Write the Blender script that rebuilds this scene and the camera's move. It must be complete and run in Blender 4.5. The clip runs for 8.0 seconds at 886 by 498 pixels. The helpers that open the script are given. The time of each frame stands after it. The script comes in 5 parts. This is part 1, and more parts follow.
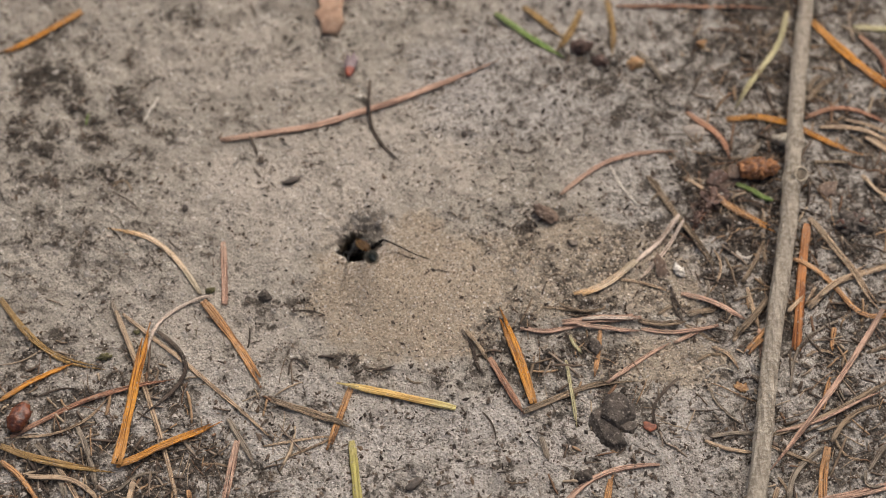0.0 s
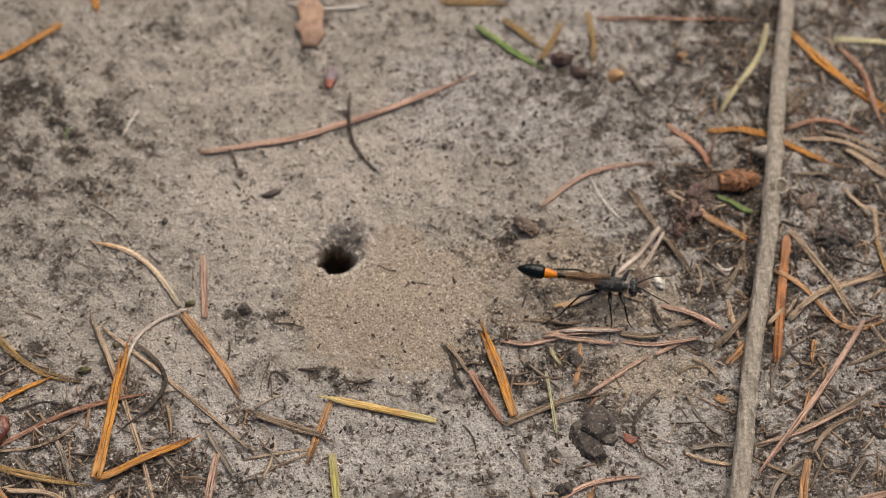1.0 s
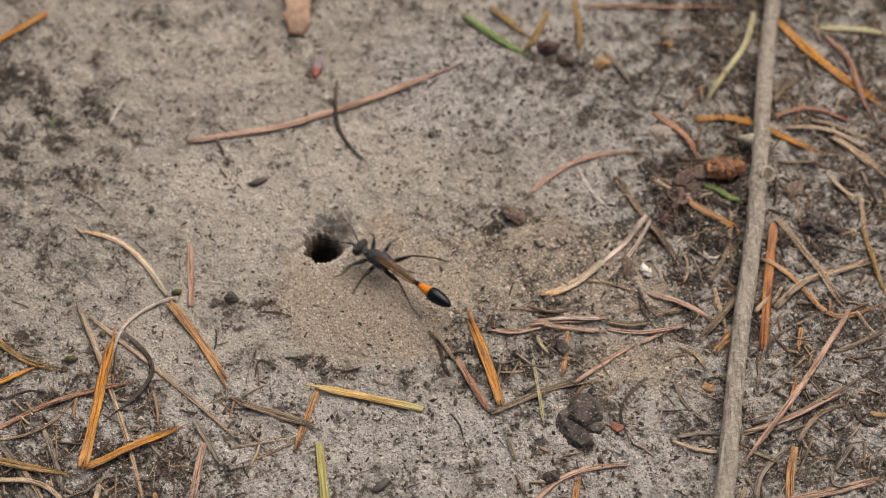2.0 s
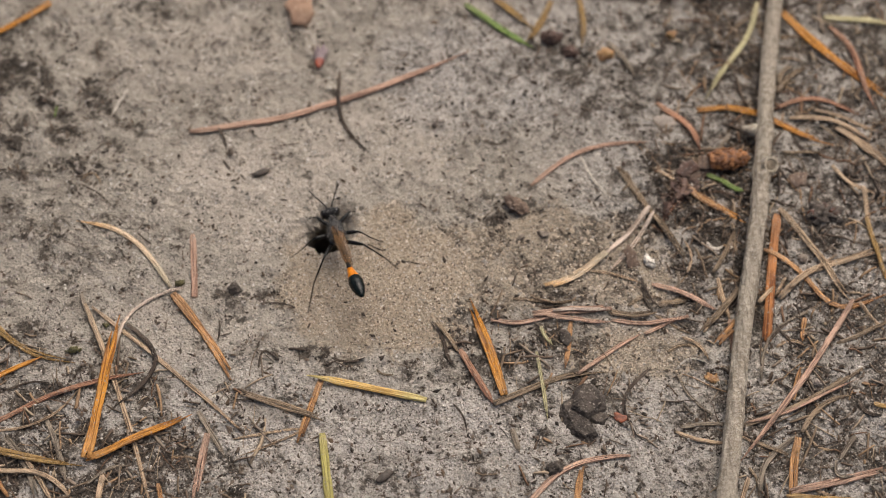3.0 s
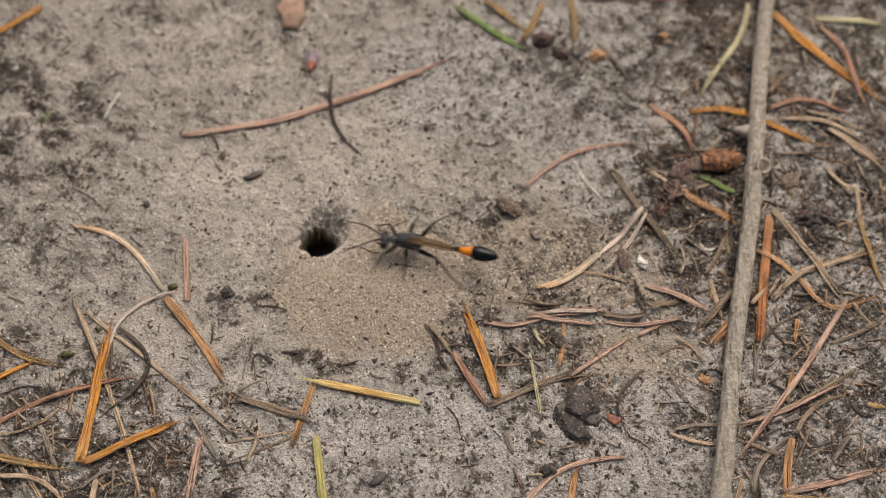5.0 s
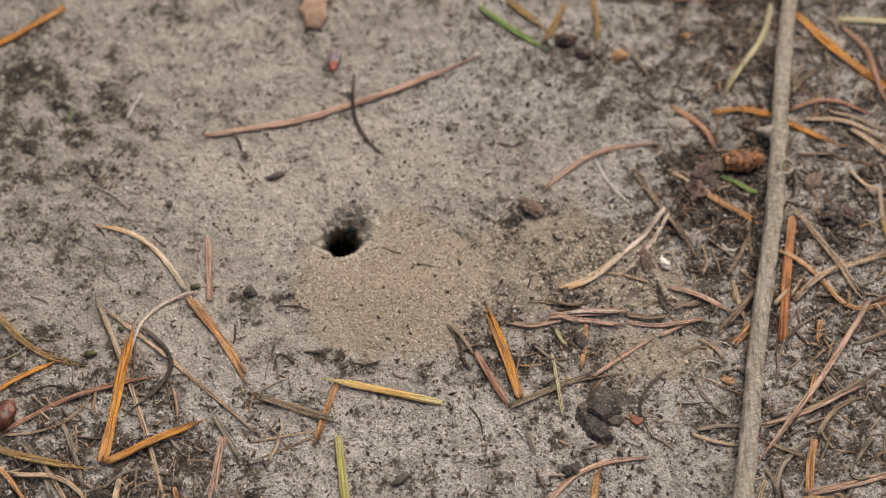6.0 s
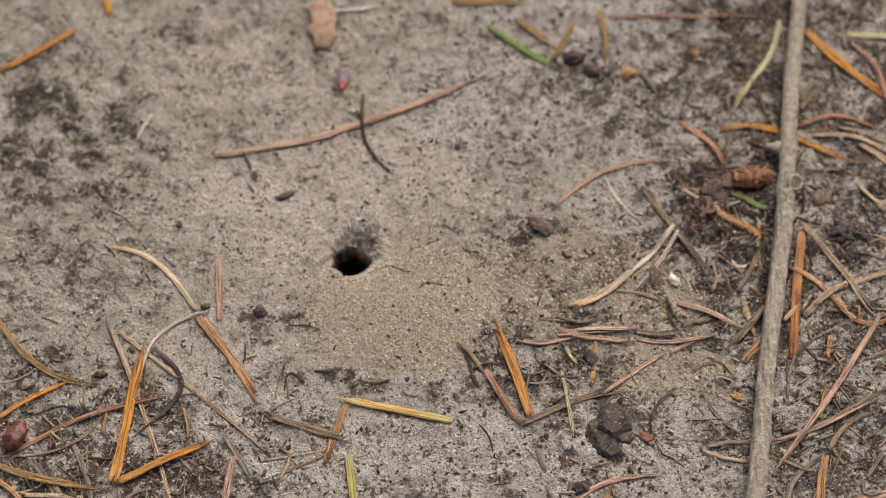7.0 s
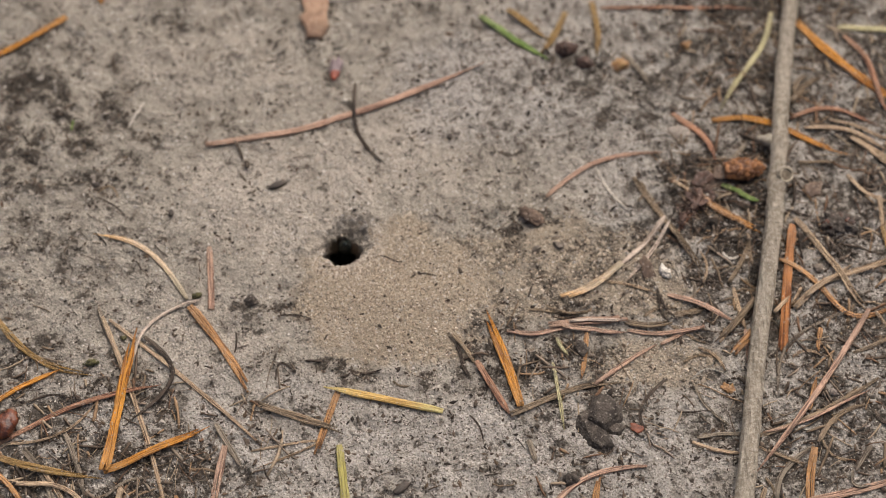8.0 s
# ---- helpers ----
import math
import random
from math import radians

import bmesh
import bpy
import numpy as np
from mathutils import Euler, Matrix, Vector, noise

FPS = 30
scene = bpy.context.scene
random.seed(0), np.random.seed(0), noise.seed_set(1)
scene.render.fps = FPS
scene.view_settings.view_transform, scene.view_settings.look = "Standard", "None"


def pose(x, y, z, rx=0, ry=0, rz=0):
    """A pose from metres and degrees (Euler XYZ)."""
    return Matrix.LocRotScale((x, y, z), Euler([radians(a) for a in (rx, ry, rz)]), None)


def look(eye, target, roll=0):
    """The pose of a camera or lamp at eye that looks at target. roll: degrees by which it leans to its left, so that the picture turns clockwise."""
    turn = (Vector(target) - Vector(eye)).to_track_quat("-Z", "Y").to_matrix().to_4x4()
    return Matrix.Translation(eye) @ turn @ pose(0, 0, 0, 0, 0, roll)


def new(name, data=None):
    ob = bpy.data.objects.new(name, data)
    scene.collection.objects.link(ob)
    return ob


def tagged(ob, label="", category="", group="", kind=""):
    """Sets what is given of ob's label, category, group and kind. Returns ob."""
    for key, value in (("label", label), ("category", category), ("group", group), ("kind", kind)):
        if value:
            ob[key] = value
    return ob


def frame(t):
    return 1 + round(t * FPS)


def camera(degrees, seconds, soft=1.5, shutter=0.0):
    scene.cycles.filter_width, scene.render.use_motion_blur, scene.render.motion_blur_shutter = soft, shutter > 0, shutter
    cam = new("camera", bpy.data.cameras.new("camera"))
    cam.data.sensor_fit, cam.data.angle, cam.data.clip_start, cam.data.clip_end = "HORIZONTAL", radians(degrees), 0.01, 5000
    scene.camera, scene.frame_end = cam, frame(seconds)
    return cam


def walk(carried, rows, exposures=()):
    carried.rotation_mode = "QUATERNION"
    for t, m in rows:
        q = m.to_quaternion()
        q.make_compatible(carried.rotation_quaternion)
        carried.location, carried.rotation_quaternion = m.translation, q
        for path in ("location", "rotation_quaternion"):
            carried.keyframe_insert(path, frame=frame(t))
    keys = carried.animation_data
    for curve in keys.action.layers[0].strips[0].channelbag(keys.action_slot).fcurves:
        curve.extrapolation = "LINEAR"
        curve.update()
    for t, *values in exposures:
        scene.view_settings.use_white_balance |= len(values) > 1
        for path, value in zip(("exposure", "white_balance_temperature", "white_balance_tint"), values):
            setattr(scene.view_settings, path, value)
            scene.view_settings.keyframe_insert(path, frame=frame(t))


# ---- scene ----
cam = camera(24.0, 8.0, soft=1.05, shutter=0.3)
cam.data.dof.use_dof = True
cam.data.dof.focus_distance, cam.data.dof.aperture_fstop = 0.336, 14.0
PATH = [
    (0.0, -0.00118, -0.17691, 0.30546, 30.184, -0.379, 0.275),
    (0.2, -0.00079, -0.17691, 0.30539, 30.217, -0.287, 0.278),
    (0.5, -0.00021, -0.17692, 0.30528, 30.398, -0.303, 0.104),
    (0.7, -0.00018, -0.17679, 0.30523, 30.501, -0.478, 0.096),
    (1.0, -0.00015, -0.17659, 0.30515, 30.513, -0.661, 0.011),
    (1.2, -0.00011, -0.17675, 0.30508, 30.512, -0.779, 0.008),
    (1.5, -0.00004, -0.17697, 0.30496, 30.429, -0.821, -0.164),
    (1.7, -0.00009, -0.17693, 0.30496, 30.334, -0.914, -0.228),
    (2.8, -0.00033, -0.17666, 0.30494, 30.068, -0.969, -0.202),
    (3.0, -0.00038, -0.17661, 0.30494, 29.960, -0.885, -0.222),
    (3.5, 0.00028, -0.17612, 0.30489, 29.787, -0.756, -0.313),
    (4.0, -0.00051, -0.17620, 0.30516, 29.705, -0.937, -0.436),
    (4.2, -0.00047, -0.17623, 0.30509, 29.710, -0.946, -0.414),
    (5.3, -0.00024, -0.17640, 0.30470, 30.067, -0.913, -0.571),
    (5.5, -0.00019, -0.17643, 0.30463, 30.060, -0.865, -0.492),
    (6.0, -0.00118, -0.17632, 0.30506, 29.986, -0.549, -0.236),
    (6.5, 0.00016, -0.17624, 0.30572, 29.962, 0.025, 0.009),
    (6.7, 0.00039, -0.17655, 0.30545, 30.275, 0.190, -0.113),
    (7.0, 0.00073, -0.17702, 0.30505, 30.587, 0.148, -0.299),
    (7.5, -0.00001, -0.17725, 0.30493, 30.376, -0.238, -0.409),
    (8.0, -0.00045, -0.17634, 0.30598, 30.150, -0.379, -0.243),
]
EXPOSURES = [(0.0, 0.0, 6560.0, 10.5), (8.0, 0.0, 6560.0, 10.5)]
walk(cam, [(t, pose(x, y, z, rx, ry, rz)) for t, x, y, z, rx, ry, rz in PATH], EXPOSURES)

# ---- light: an overcast day under open pines, soft light from above and behind ----
SUN_HIGH, SUN_ROUND = 58.0, 25.0
world = bpy.data.worlds.new("world")
scene.world = world
world.use_nodes = True
sky = world.node_tree.nodes.new("ShaderNodeTexSky")
sky.sky_type, sky.sun_disc = "NISHITA", False
sky.sun_elevation, sky.sun_rotation = radians(SUN_HIGH), radians(SUN_ROUND)
sky.air_density, sky.dust_density, sky.ozone_density = 0.45, 7.0, 0.3
backdrop = world.node_tree.nodes["Background"]
world.node_tree.links.new(sky.outputs[0], backdrop.inputs[0])
backdrop.inputs[1].default_value = 0.135
sun = new("sun", bpy.data.lights.new("sun", "SUN"))
sun.data.energy, sun.data.angle, sun.data.color = 2.0, radians(70), (1.0, 0.966, 0.905)
sun.matrix_world = look((math.sin(radians(SUN_ROUND)) * math.cos(radians(SUN_HIGH)), math.cos(radians(SUN_ROUND)) * math.cos(radians(SUN_HIGH)), math.sin(radians(SUN_HIGH))), (0, 0, 0))

MM = 0.001


# ---- materials ----
class Nodes:
    """A small shorthand for node materials."""

    def __init__(self, name):
        self.m = bpy.data.materials.new(name)
        self.m.use_nodes = True
        self.t = self.m.node_tree
        self.b = self.t.nodes["Principled BSDF"]
        self.co = self.t.nodes.new("ShaderNodeTexCoord").outputs["Object"]

    def node(self, kind, **values):
        n = self.t.nodes.new("ShaderNode" + kind)
        for key, value in values.items():
            if key in n.inputs:
                self.put(value, n.inputs[key])
        return n

    def put(self, value, socket):
        if isinstance(value, bpy.types.NodeSocket):
            self.t.links.new(value, socket)
        elif isinstance(value, tuple) and len(value) == 3 and socket.type == "RGBA":
            socket.default_value = (*value, 1)
        else:
            socket.default_value = value

    def noise(self, scale, detail=3.0, rough=0.55, co=None):
        n = self.node("TexNoise", Scale=scale, Detail=detail, Roughness=rough)
        self.put(co or self.co, n.inputs["Vector"])
        return n.outputs["Fac"]

    def cells(self, scale, what="Distance", co=None):
        n = self.node("TexVoronoi", Scale=scale)
        self.put(co or self.co, n.inputs["Vector"])
        return n.outputs[what]

    def ramp(self, value, low, high, a=0.0, b=1.0):
        n = self.node("MapRange")
        n.interpolation_type = "SMOOTHSTEP"
        for i, v in enumerate((value, low, high, a, b)):
            self.put(v, n.inputs[i])
        return n.outputs[0]

    def math(self, what, a, b=0.0):
        n = self.t.nodes.new("ShaderNodeMath")
        n.operation = what
        self.put(a, n.inputs[0])
        self.put(b, n.inputs[1])
        return n.outputs[0]

    def mix(self, fac, a, b, how="MIX"):
        n = self.t.nodes.new("ShaderNodeMix")
        n.data_type, n.blend_type = "RGBA", how
        self.put(fac, n.inputs[0])
        self.put(a, n.inputs[6])
        self.put(b, n.inputs[7])
        return n.outputs[2]

    def stretch(self, x, y, z, source=None):
        n = self.node("Mapping")
        self.put(source or self.co, n.inputs["Vector"])
        n.inputs["Scale"].default_value = (x, y, z)
        return n.outputs[0]

    def bump(self, height, strength, distance, under=None):
        n = self.node("Bump", Strength=strength, Distance=distance, Height=height)
        if under is not None:
            self.put(under, n.inputs["Normal"])
        return n.outputs[0]

    def finish(self, colour, rough=0.8, normal=None, **more):
        self.put(colour, self.b.inputs["Base Color"])
        self.put(rough, self.b.inputs["Roughness"])
        if normal is not None:
            self.put(normal, self.b.inputs["Normal"])
        for key, value in more.items():
            self.put(value, self.b.inputs[key.replace("_", " ")])
        return self.m


SAND_GREY, SAND_TAN, HUMUS, ASH = (0.486, 0.438, 0.368), (0.456, 0.385, 0.294), (0.046, 0.038, 0.030), (0.565, 0.530, 0.483)


def sand_material():
    n = Nodes("sand")
    cover = n.node("Attribute")
    cover.attribute_name = "cover"
    parts = n.node("SeparateColor", Color=cover.outputs["Color"])
    fan, humus, ash = parts.outputs[0], parts.outputs[1], parts.outputs[2]
    loose = n.ramp(fan, 0.35, 0.85, 1.0, 0.0)
    broad, flock, blot, speck, tiny = n.noise(60, 3, 0.6), n.noise(120, 3, 0.6), n.noise(470, 6, 0.72), n.noise(1150, 4, 0.62), n.noise(2600, 3, 0.7)
    base = n.mix(n.ramp(broad, 0.35, 0.65), SAND_GREY, tuple(0.90 * c for c in SAND_GREY))
    base = n.mix(ash, base, ASH)
    base = n.mix(n.ramp(fan, 0.08, 0.60), base, SAND_TAN)
    swept = cover.outputs["Alpha"]
    base = n.mix(n.math("MULTIPLY", swept, 0.7), base, n.mix(ash, (0.60, 0.535, 0.452), (0.62, 0.575, 0.515)))
    # patches swept clean or left bleached, a few millimetres across
    base = n.mix(n.ramp(n.noise(190, 4, 0.6), 0.52, 0.66, 0.0, 0.35), base, (0.52, 0.478, 0.42))
    value = n.node("SeparateColor", Color=n.cells(2700, "Color")).outputs[0]
    base = n.mix(0.30, base, n.mix(n.ramp(value, 0.05, 0.95), (0.42, 0.39, 0.36), (1.0, 0.98, 0.95)), "MULTIPLY")
    base = n.mix(n.ramp(value, 0.975, 0.99, 0.0, 0.7), base, (0.74, 0.70, 0.64))
    # flocks of humus, coal dust and rotted litter between the grains
    wet = n.math("ADD", n.math("MULTIPLY", humus, 0.19), n.math("MULTIPLY", n.math("SUBTRACT", flock, 0.26), 0.46))
    wet = n.math("SUBTRACT", wet, n.math("MULTIPLY", swept, 0.045))
    soak = n.ramp(n.math("ADD", n.noise(210, 4, 0.6), wet), 0.60, 0.80, 0.0, 0.42)
    base = n.mix(n.math("MULTIPLY", soak, loose), base, (0.19, 0.162, 0.127))
    stain = n.ramp(n.math("ADD", blot, wet), 0.60, 0.84, 0.0, 0.66)
    base = n.mix(n.math("MULTIPLY", stain, loose), base, (0.185, 0.155, 0.122))
    dark = n.ramp(n.math("ADD", blot, wet), 0.69, 0.78, 0.0, 0.82)
    base = n.mix(n.math("MULTIPLY", dark, loose), base, n.mix(n.ramp(speck, 0.35, 0.65), (0.048, 0.040, 0.032), (0.120, 0.100, 0.079)))
    fleck = n.ramp(n.math("ADD", speck, n.math("MULTIPLY", wet, 0.8)), 0.74, 0.79, 0.0, 0.85)
    base = n.mix(n.math("MULTIPLY", fleck, n.ramp(fan, 0.35, 0.85, 1.0, 0.3)), base, HUMUS)
    # soot-like dust, thickest on the ashy sand
    dust = n.ramp(n.math("ADD", tiny, n.math("ADD", n.math("MULTIPLY", ash, 0.07), n.math("MULTIPLY", humus, 0.05))), 0.62, 0.68, 0.0, 0.7)
    base = n.mix(n.math("MULTIPLY", dust, n.ramp(fan, 0.3, 0.9, 1.0, 0.5)), base, (0.095, 0.080, 0.065))
    # fine dark cracks and rootlets
    line = n.math("ABSOLUTE", n.math("SUBTRACT", n.noise(420, 3, 0.6), 0.5))
    line = n.math("MULTIPLY", n.ramp(line, 0.003, 0.018, 0.85, 0.0), n.ramp(n.noise(190, 3), 0.50, 0.60))
    base = n.mix(n.math("MULTIPLY", line, loose), base, (0.065, 0.053, 0.042))
    rough = n.bump(speck, 0.8, 0.0012, n.bump(blot, 0.8, 0.0022))
    fine = n.bump(n.cells(2700), 0.7, 0.0003, n.bump(tiny, 0.5, 0.0004, rough))
    return n.finish(base, 0.92, fine, Specular_IOR_Level=0.25)


def island_material(name, colours, rough=0.9, bump=0.0002, scale=2500):
    """Loose bits: each takes its colour from a row of tones."""
    n = Nodes(name)
    ramp = n.t.nodes.new("ShaderNodeValToRGB")
    ramp.color_ramp.interpolation = "CONSTANT"
    while len(ramp.color_ramp.elements) < len(colours):
        ramp.color_ramp.elements.new(0.5)
    for i, (element, c) in enumerate(zip(ramp.color_ramp.elements, colours)):
        element.position, element.color = i / len(colours), (*c, 1)
    n.put(n.t.nodes.new("ShaderNodeNewGeometry").outputs["Random Per Island"], ramp.inputs[0])
    mottle = n.noise(scale, 3)
    base = n.mix(0.5, ramp.outputs[0], n.mix(n.ramp(mottle, 0.3, 0.7), (0.5, 0.5, 0.5), (1, 1, 1)), "MULTIPLY")
    return n.finish(base, rough, n.bump(mottle, 0.6, bump), Specular_IOR_Level=0.3)


def needle_material(name, light, deep, rough=0.72, fade=0.5, base_end=None, tip_end=None, streak=0.75):
    """Long fibres along u, stripes across v, weathered patches along the length, sand stuck on it."""
    n = Nodes(name)
    uv = n.t.nodes.new("ShaderNodeTexCoord").outputs["UV"]
    own = n.t.nodes.new("ShaderNodeObjectInfo").outputs["Random"]
    shift = n.node("CombineXYZ")
    n.put(n.math("MULTIPLY", own, 300.0), shift.inputs[0])
    moved = n.t.nodes.new("ShaderNodeVectorMath")
    n.put(uv, moved.inputs[0])
    n.put(shift.outputs[0], moved.inputs[1])
    uv = moved.outputs[0]
    stripes = n.noise(11, 3, 0.65, n.stretch(0.010, 1.0, 1.0, uv))
    wear = n.noise(1.0, 5, 0.75, n.stretch(0.9, 9.0, 1.0, uv))
    patch = n.noise(1.0, 2, 0.5, n.stretch(0.13, 0.6, 1.0, uv))
    base = n.mix(n.ramp(stripes, 0.42, 0.54), tuple(0.8 * c for c in deep), light)
    base = n.mix(n.ramp(stripes, 0.36, 0.42, streak, 0.0), base, tuple(0.3 * c for c in deep))
    grey = tuple(0.35 * c + 0.65 * g for c, g in zip(deep, (0.30, 0.245, 0.180)))
    base = n.mix(n.ramp(patch, 0.48, 0.72, 0.0, fade), base, grey)
    base = n.mix(n.ramp(patch, 0.22, 0.42, 0.35, 0.0), base, tuple(min(0.75, c * 1.25 + 0.03) for c in light))
    far = n.node("SeparateXYZ")
    along = n.t.nodes.new("ShaderNodeUVMap")
    along.uv_map = "along"
    n.put(along.outputs[0], far.inputs[0])
    where = n.math("ADD", far.outputs[0], n.math("MULTIPLY", n.math("SUBTRACT", patch, 0.5), 0.3))
    striped = n.ramp(stripes, 0.40, 0.58, 0.55, 1.0)
    base = n.mix(n.ramp(where, 0.05, 0.38, 0.85, 0.0), base, n.mix(striped, tuple(c * (0.9 - 0.8 * streak) for c in deep), base_end or tuple(0.7 * c + 0.3 * g for c, g in zip(light, (0.36, 0.29, 0.22)))))
    base = n.mix(n.ramp(where, 0.62, 0.95, 0.0, 0.85 if tip_end else 0.4), base, n.mix(striped, tuple(c * (0.95 - 0.6 * streak) for c in deep), tip_end or tuple(0.9 * c for c in deep)))
    base = n.mix(n.ramp(wear, 0.55, 0.66, 0.0, 0.55), base, tuple(c * 0.38 for c in deep))
    base = n.mix(n.math("MULTIPLY", own, 0.2), base, n.mix(0.5, base, tuple(0.5 * c + 0.04 for c in deep)))
    base = n.mix(n.ramp(n.noise(2100, 3, 0.65), 0.60, 0.66, 0.0, 0.8), base, (0.40, 0.345, 0.28))
    first = n.bump(stripes, 1.0, 0.0006)
    return n.finish(base, rough, n.bump(wear, 0.5, 0.0002, first), Specular_IOR_Level=0.25)


SAND = sand_material()
GRAIN = island_material("sand_grains", [(0.52, 0.420, 0.305), (0.45, 0.360, 0.255), (0.62, 0.53, 0.41), (0.50, 0.405, 0.300), (0.36, 0.28, 0.20), (0.56, 0.455, 0.335), (0.72, 0.64, 0.53), (0.20, 0.155, 0.115)], 0.7)
GREY_GRAIN = island_material("grey_grains", [(0.44, 0.39, 0.33), (0.36, 0.32, 0.27), (0.54, 0.48, 0.41), (0.40, 0.35, 0.29), (0.30, 0.255, 0.21), (0.66, 0.61, 0.54), (0.13, 0.105, 0.085), (0.48, 0.425, 0.355), (0.20, 0.165, 0.135)], 0.8)
CRUMB = island_material("humus_crumbs", [(0.055, 0.043, 0.034), (0.085, 0.067, 0.052), (0.04, 0.032, 0.026), (0.12, 0.09, 0.068), (0.07, 0.05, 0.037), (0.16, 0.12, 0.09)], 0.95)
CLOD = island_material("sandy_clods", [(0.37, 0.335, 0.288), (0.40, 0.365, 0.315), (0.31, 0.275, 0.235), (0.38, 0.345, 0.298), (0.35, 0.315, 0.268), (0.26, 0.225, 0.19)], 0.95, 0.0004, 1800)
TAN_CLOD = island_material("tan_crumbs", [(0.40, 0.335, 0.250), (0.44, 0.365, 0.275), (0.32, 0.26, 0.19), (0.37, 0.305, 0.225), (0.22, 0.175, 0.13), (0.48, 0.41, 0.32)], 0.95, 0.0006, 2000)
SPECK = island_material("bark_specks", [(0.15, 0.118, 0.088), (0.10, 0.078, 0.058), (0.20, 0.155, 0.115), (0.13, 0.09, 0.06), (0.07, 0.055, 0.042)], 0.95)
SHRED = island_material("litter_shreds", [(0.20, 0.145, 0.095), (0.11, 0.080, 0.057), (0.34, 0.22, 0.125), (0.27, 0.21, 0.155), (0.07, 0.052, 0.04), (0.40, 0.31, 0.21), (0.19, 0.11, 0.065), (0.14, 0.10, 0.07)], 0.8)
NEEDLE = {
    "orange": (needle_material("orange_needle", (0.76, 0.345, 0.060), (0.40, 0.140, 0.022)), "orange dry pine needle lying on sand"),
    "amber": (needle_material("amber_needle", (0.68, 0.365, 0.155), (0.25, 0.115, 0.048)), "amber brown dry pine needle on sand"),
    "olive": (needle_material("olive_needle", (0.47, 0.30, 0.11), (0.24, 0.135, 0.040)), "olive brown withered pine needle on sand"),
    "rust": (needle_material("rust_needle", (0.52, 0.215, 0.070), (0.25, 0.085, 0.026)), "broad rust brown pine needle piece"),
    "pink": (needle_material("pinkish_needle", (0.70, 0.455, 0.325), (0.26, 0.150, 0.105)), "pinkish brown weathered pine needle on sand"),
    "salmon": (needle_material("salmon_needle", (0.60, 0.385, 0.275), (0.34, 0.200, 0.140), 0.72, 0.3, None, None, 0.35), "salmon pink dry pine needle on sand"),
    "red": (needle_material("red_brown_needle", (0.50, 0.260, 0.155), (0.18, 0.080, 0.050)), "dull red brown old pine needle"),
    "tan": (needle_material("tan_needle", (0.66, 0.485, 0.315), (0.25, 0.160, 0.095)), "pale tan dried pine needle on sand"),
    "brown": (needle_material("brown_needle", (0.38, 0.280, 0.178), (0.13, 0.090, 0.058)), "grey brown rotting pine needle"),
    "grey": (needle_material("grey_needle", (0.33, 0.275, 0.205), (0.15, 0.115, 0.085)), "grey weathered pine needle half bedded in sand"),
    "dark": (needle_material("dark_fibre", (0.090, 0.065, 0.048), (0.045, 0.033, 0.026)), "thin dark curled root fibre on sand"),
    "pale": (needle_material("pale_fibre", (0.85, 0.79, 0.69), (0.64, 0.57, 0.47)), "pale bleached dry grass fibre on sand"),
    "straw": (needle_material("straw_blade", (0.62, 0.565, 0.325), (0.37, 0.32, 0.16)), "straw coloured dry grass blade on sand"),
    "green": (needle_material("green_needle", (0.195, 0.28, 0.070), (0.105, 0.17, 0.035), 0.5, 0.2, None, None, 0.2), "fresh green pine needle piece on sand"),
    "yellow": (needle_material("yellow_needle", (0.72, 0.475, 0.165), (0.56, 0.325, 0.085), 0.65, 0.15, (0.62, 0.58, 0.26), (0.68, 0.57, 0.24), 0.15), "yellow pine needle with pointed tip on sand"),
    "blush": (needle_material("blush_needle", (0.85, 0.70, 0.57), (0.48, 0.36, 0.27), 0.72, 0.15), "bleached pale pinkish dead pine needle"),
    "faded": (needle_material("faded_needle", (0.84, 0.66, 0.46), (0.56, 0.38, 0.22), 0.7, 0.05, (0.56, 0.49, 0.35), (0.90, 0.55, 0.25)), "faded grey pine needle with a yellow tip"),
    "flamed": (needle_material("flamed_needle", (0.58, 0.33, 0.15), (0.28, 0.13, 0.05), 0.7, 0.3, (0.60, 0.45, 0.36), (0.66, 0.28, 0.05)), "pale pine needle turning orange at its end"),
    "lime": (needle_material("lime_needle", (0.47, 0.415, 0.130), (0.35, 0.305, 0.085), 0.65, 0.2, None, None, 0.2), "yellow green broken pine needle on sand"),
}


def plain_material(name, light, deep, scale, rough, bump=0.0003, stretch=(1, 1, 1), sandy=0.0, **more):
    n = Nodes(name)
    co = n.stretch(*stretch)
    grain, blot = n.noise(scale, 6, 0.7, co), n.noise(scale * 0.22, 3, 0.5, co)
    base = n.mix(n.ramp(grain, 0.35, 0.65), deep, light)
    base = n.mix(n.ramp(blot, 0.45, 0.7, 0.0, 0.55), base, tuple(c * 0.5 for c in deep))
    if sandy:
        base = n.mix(n.ramp(n.noise(2300, 2), 0.62, 0.68, 0.0, sandy), base, (0.42, 0.37, 0.31))
    return n.finish(base, rough, n.bump(grain, 0.7, bump), **more)


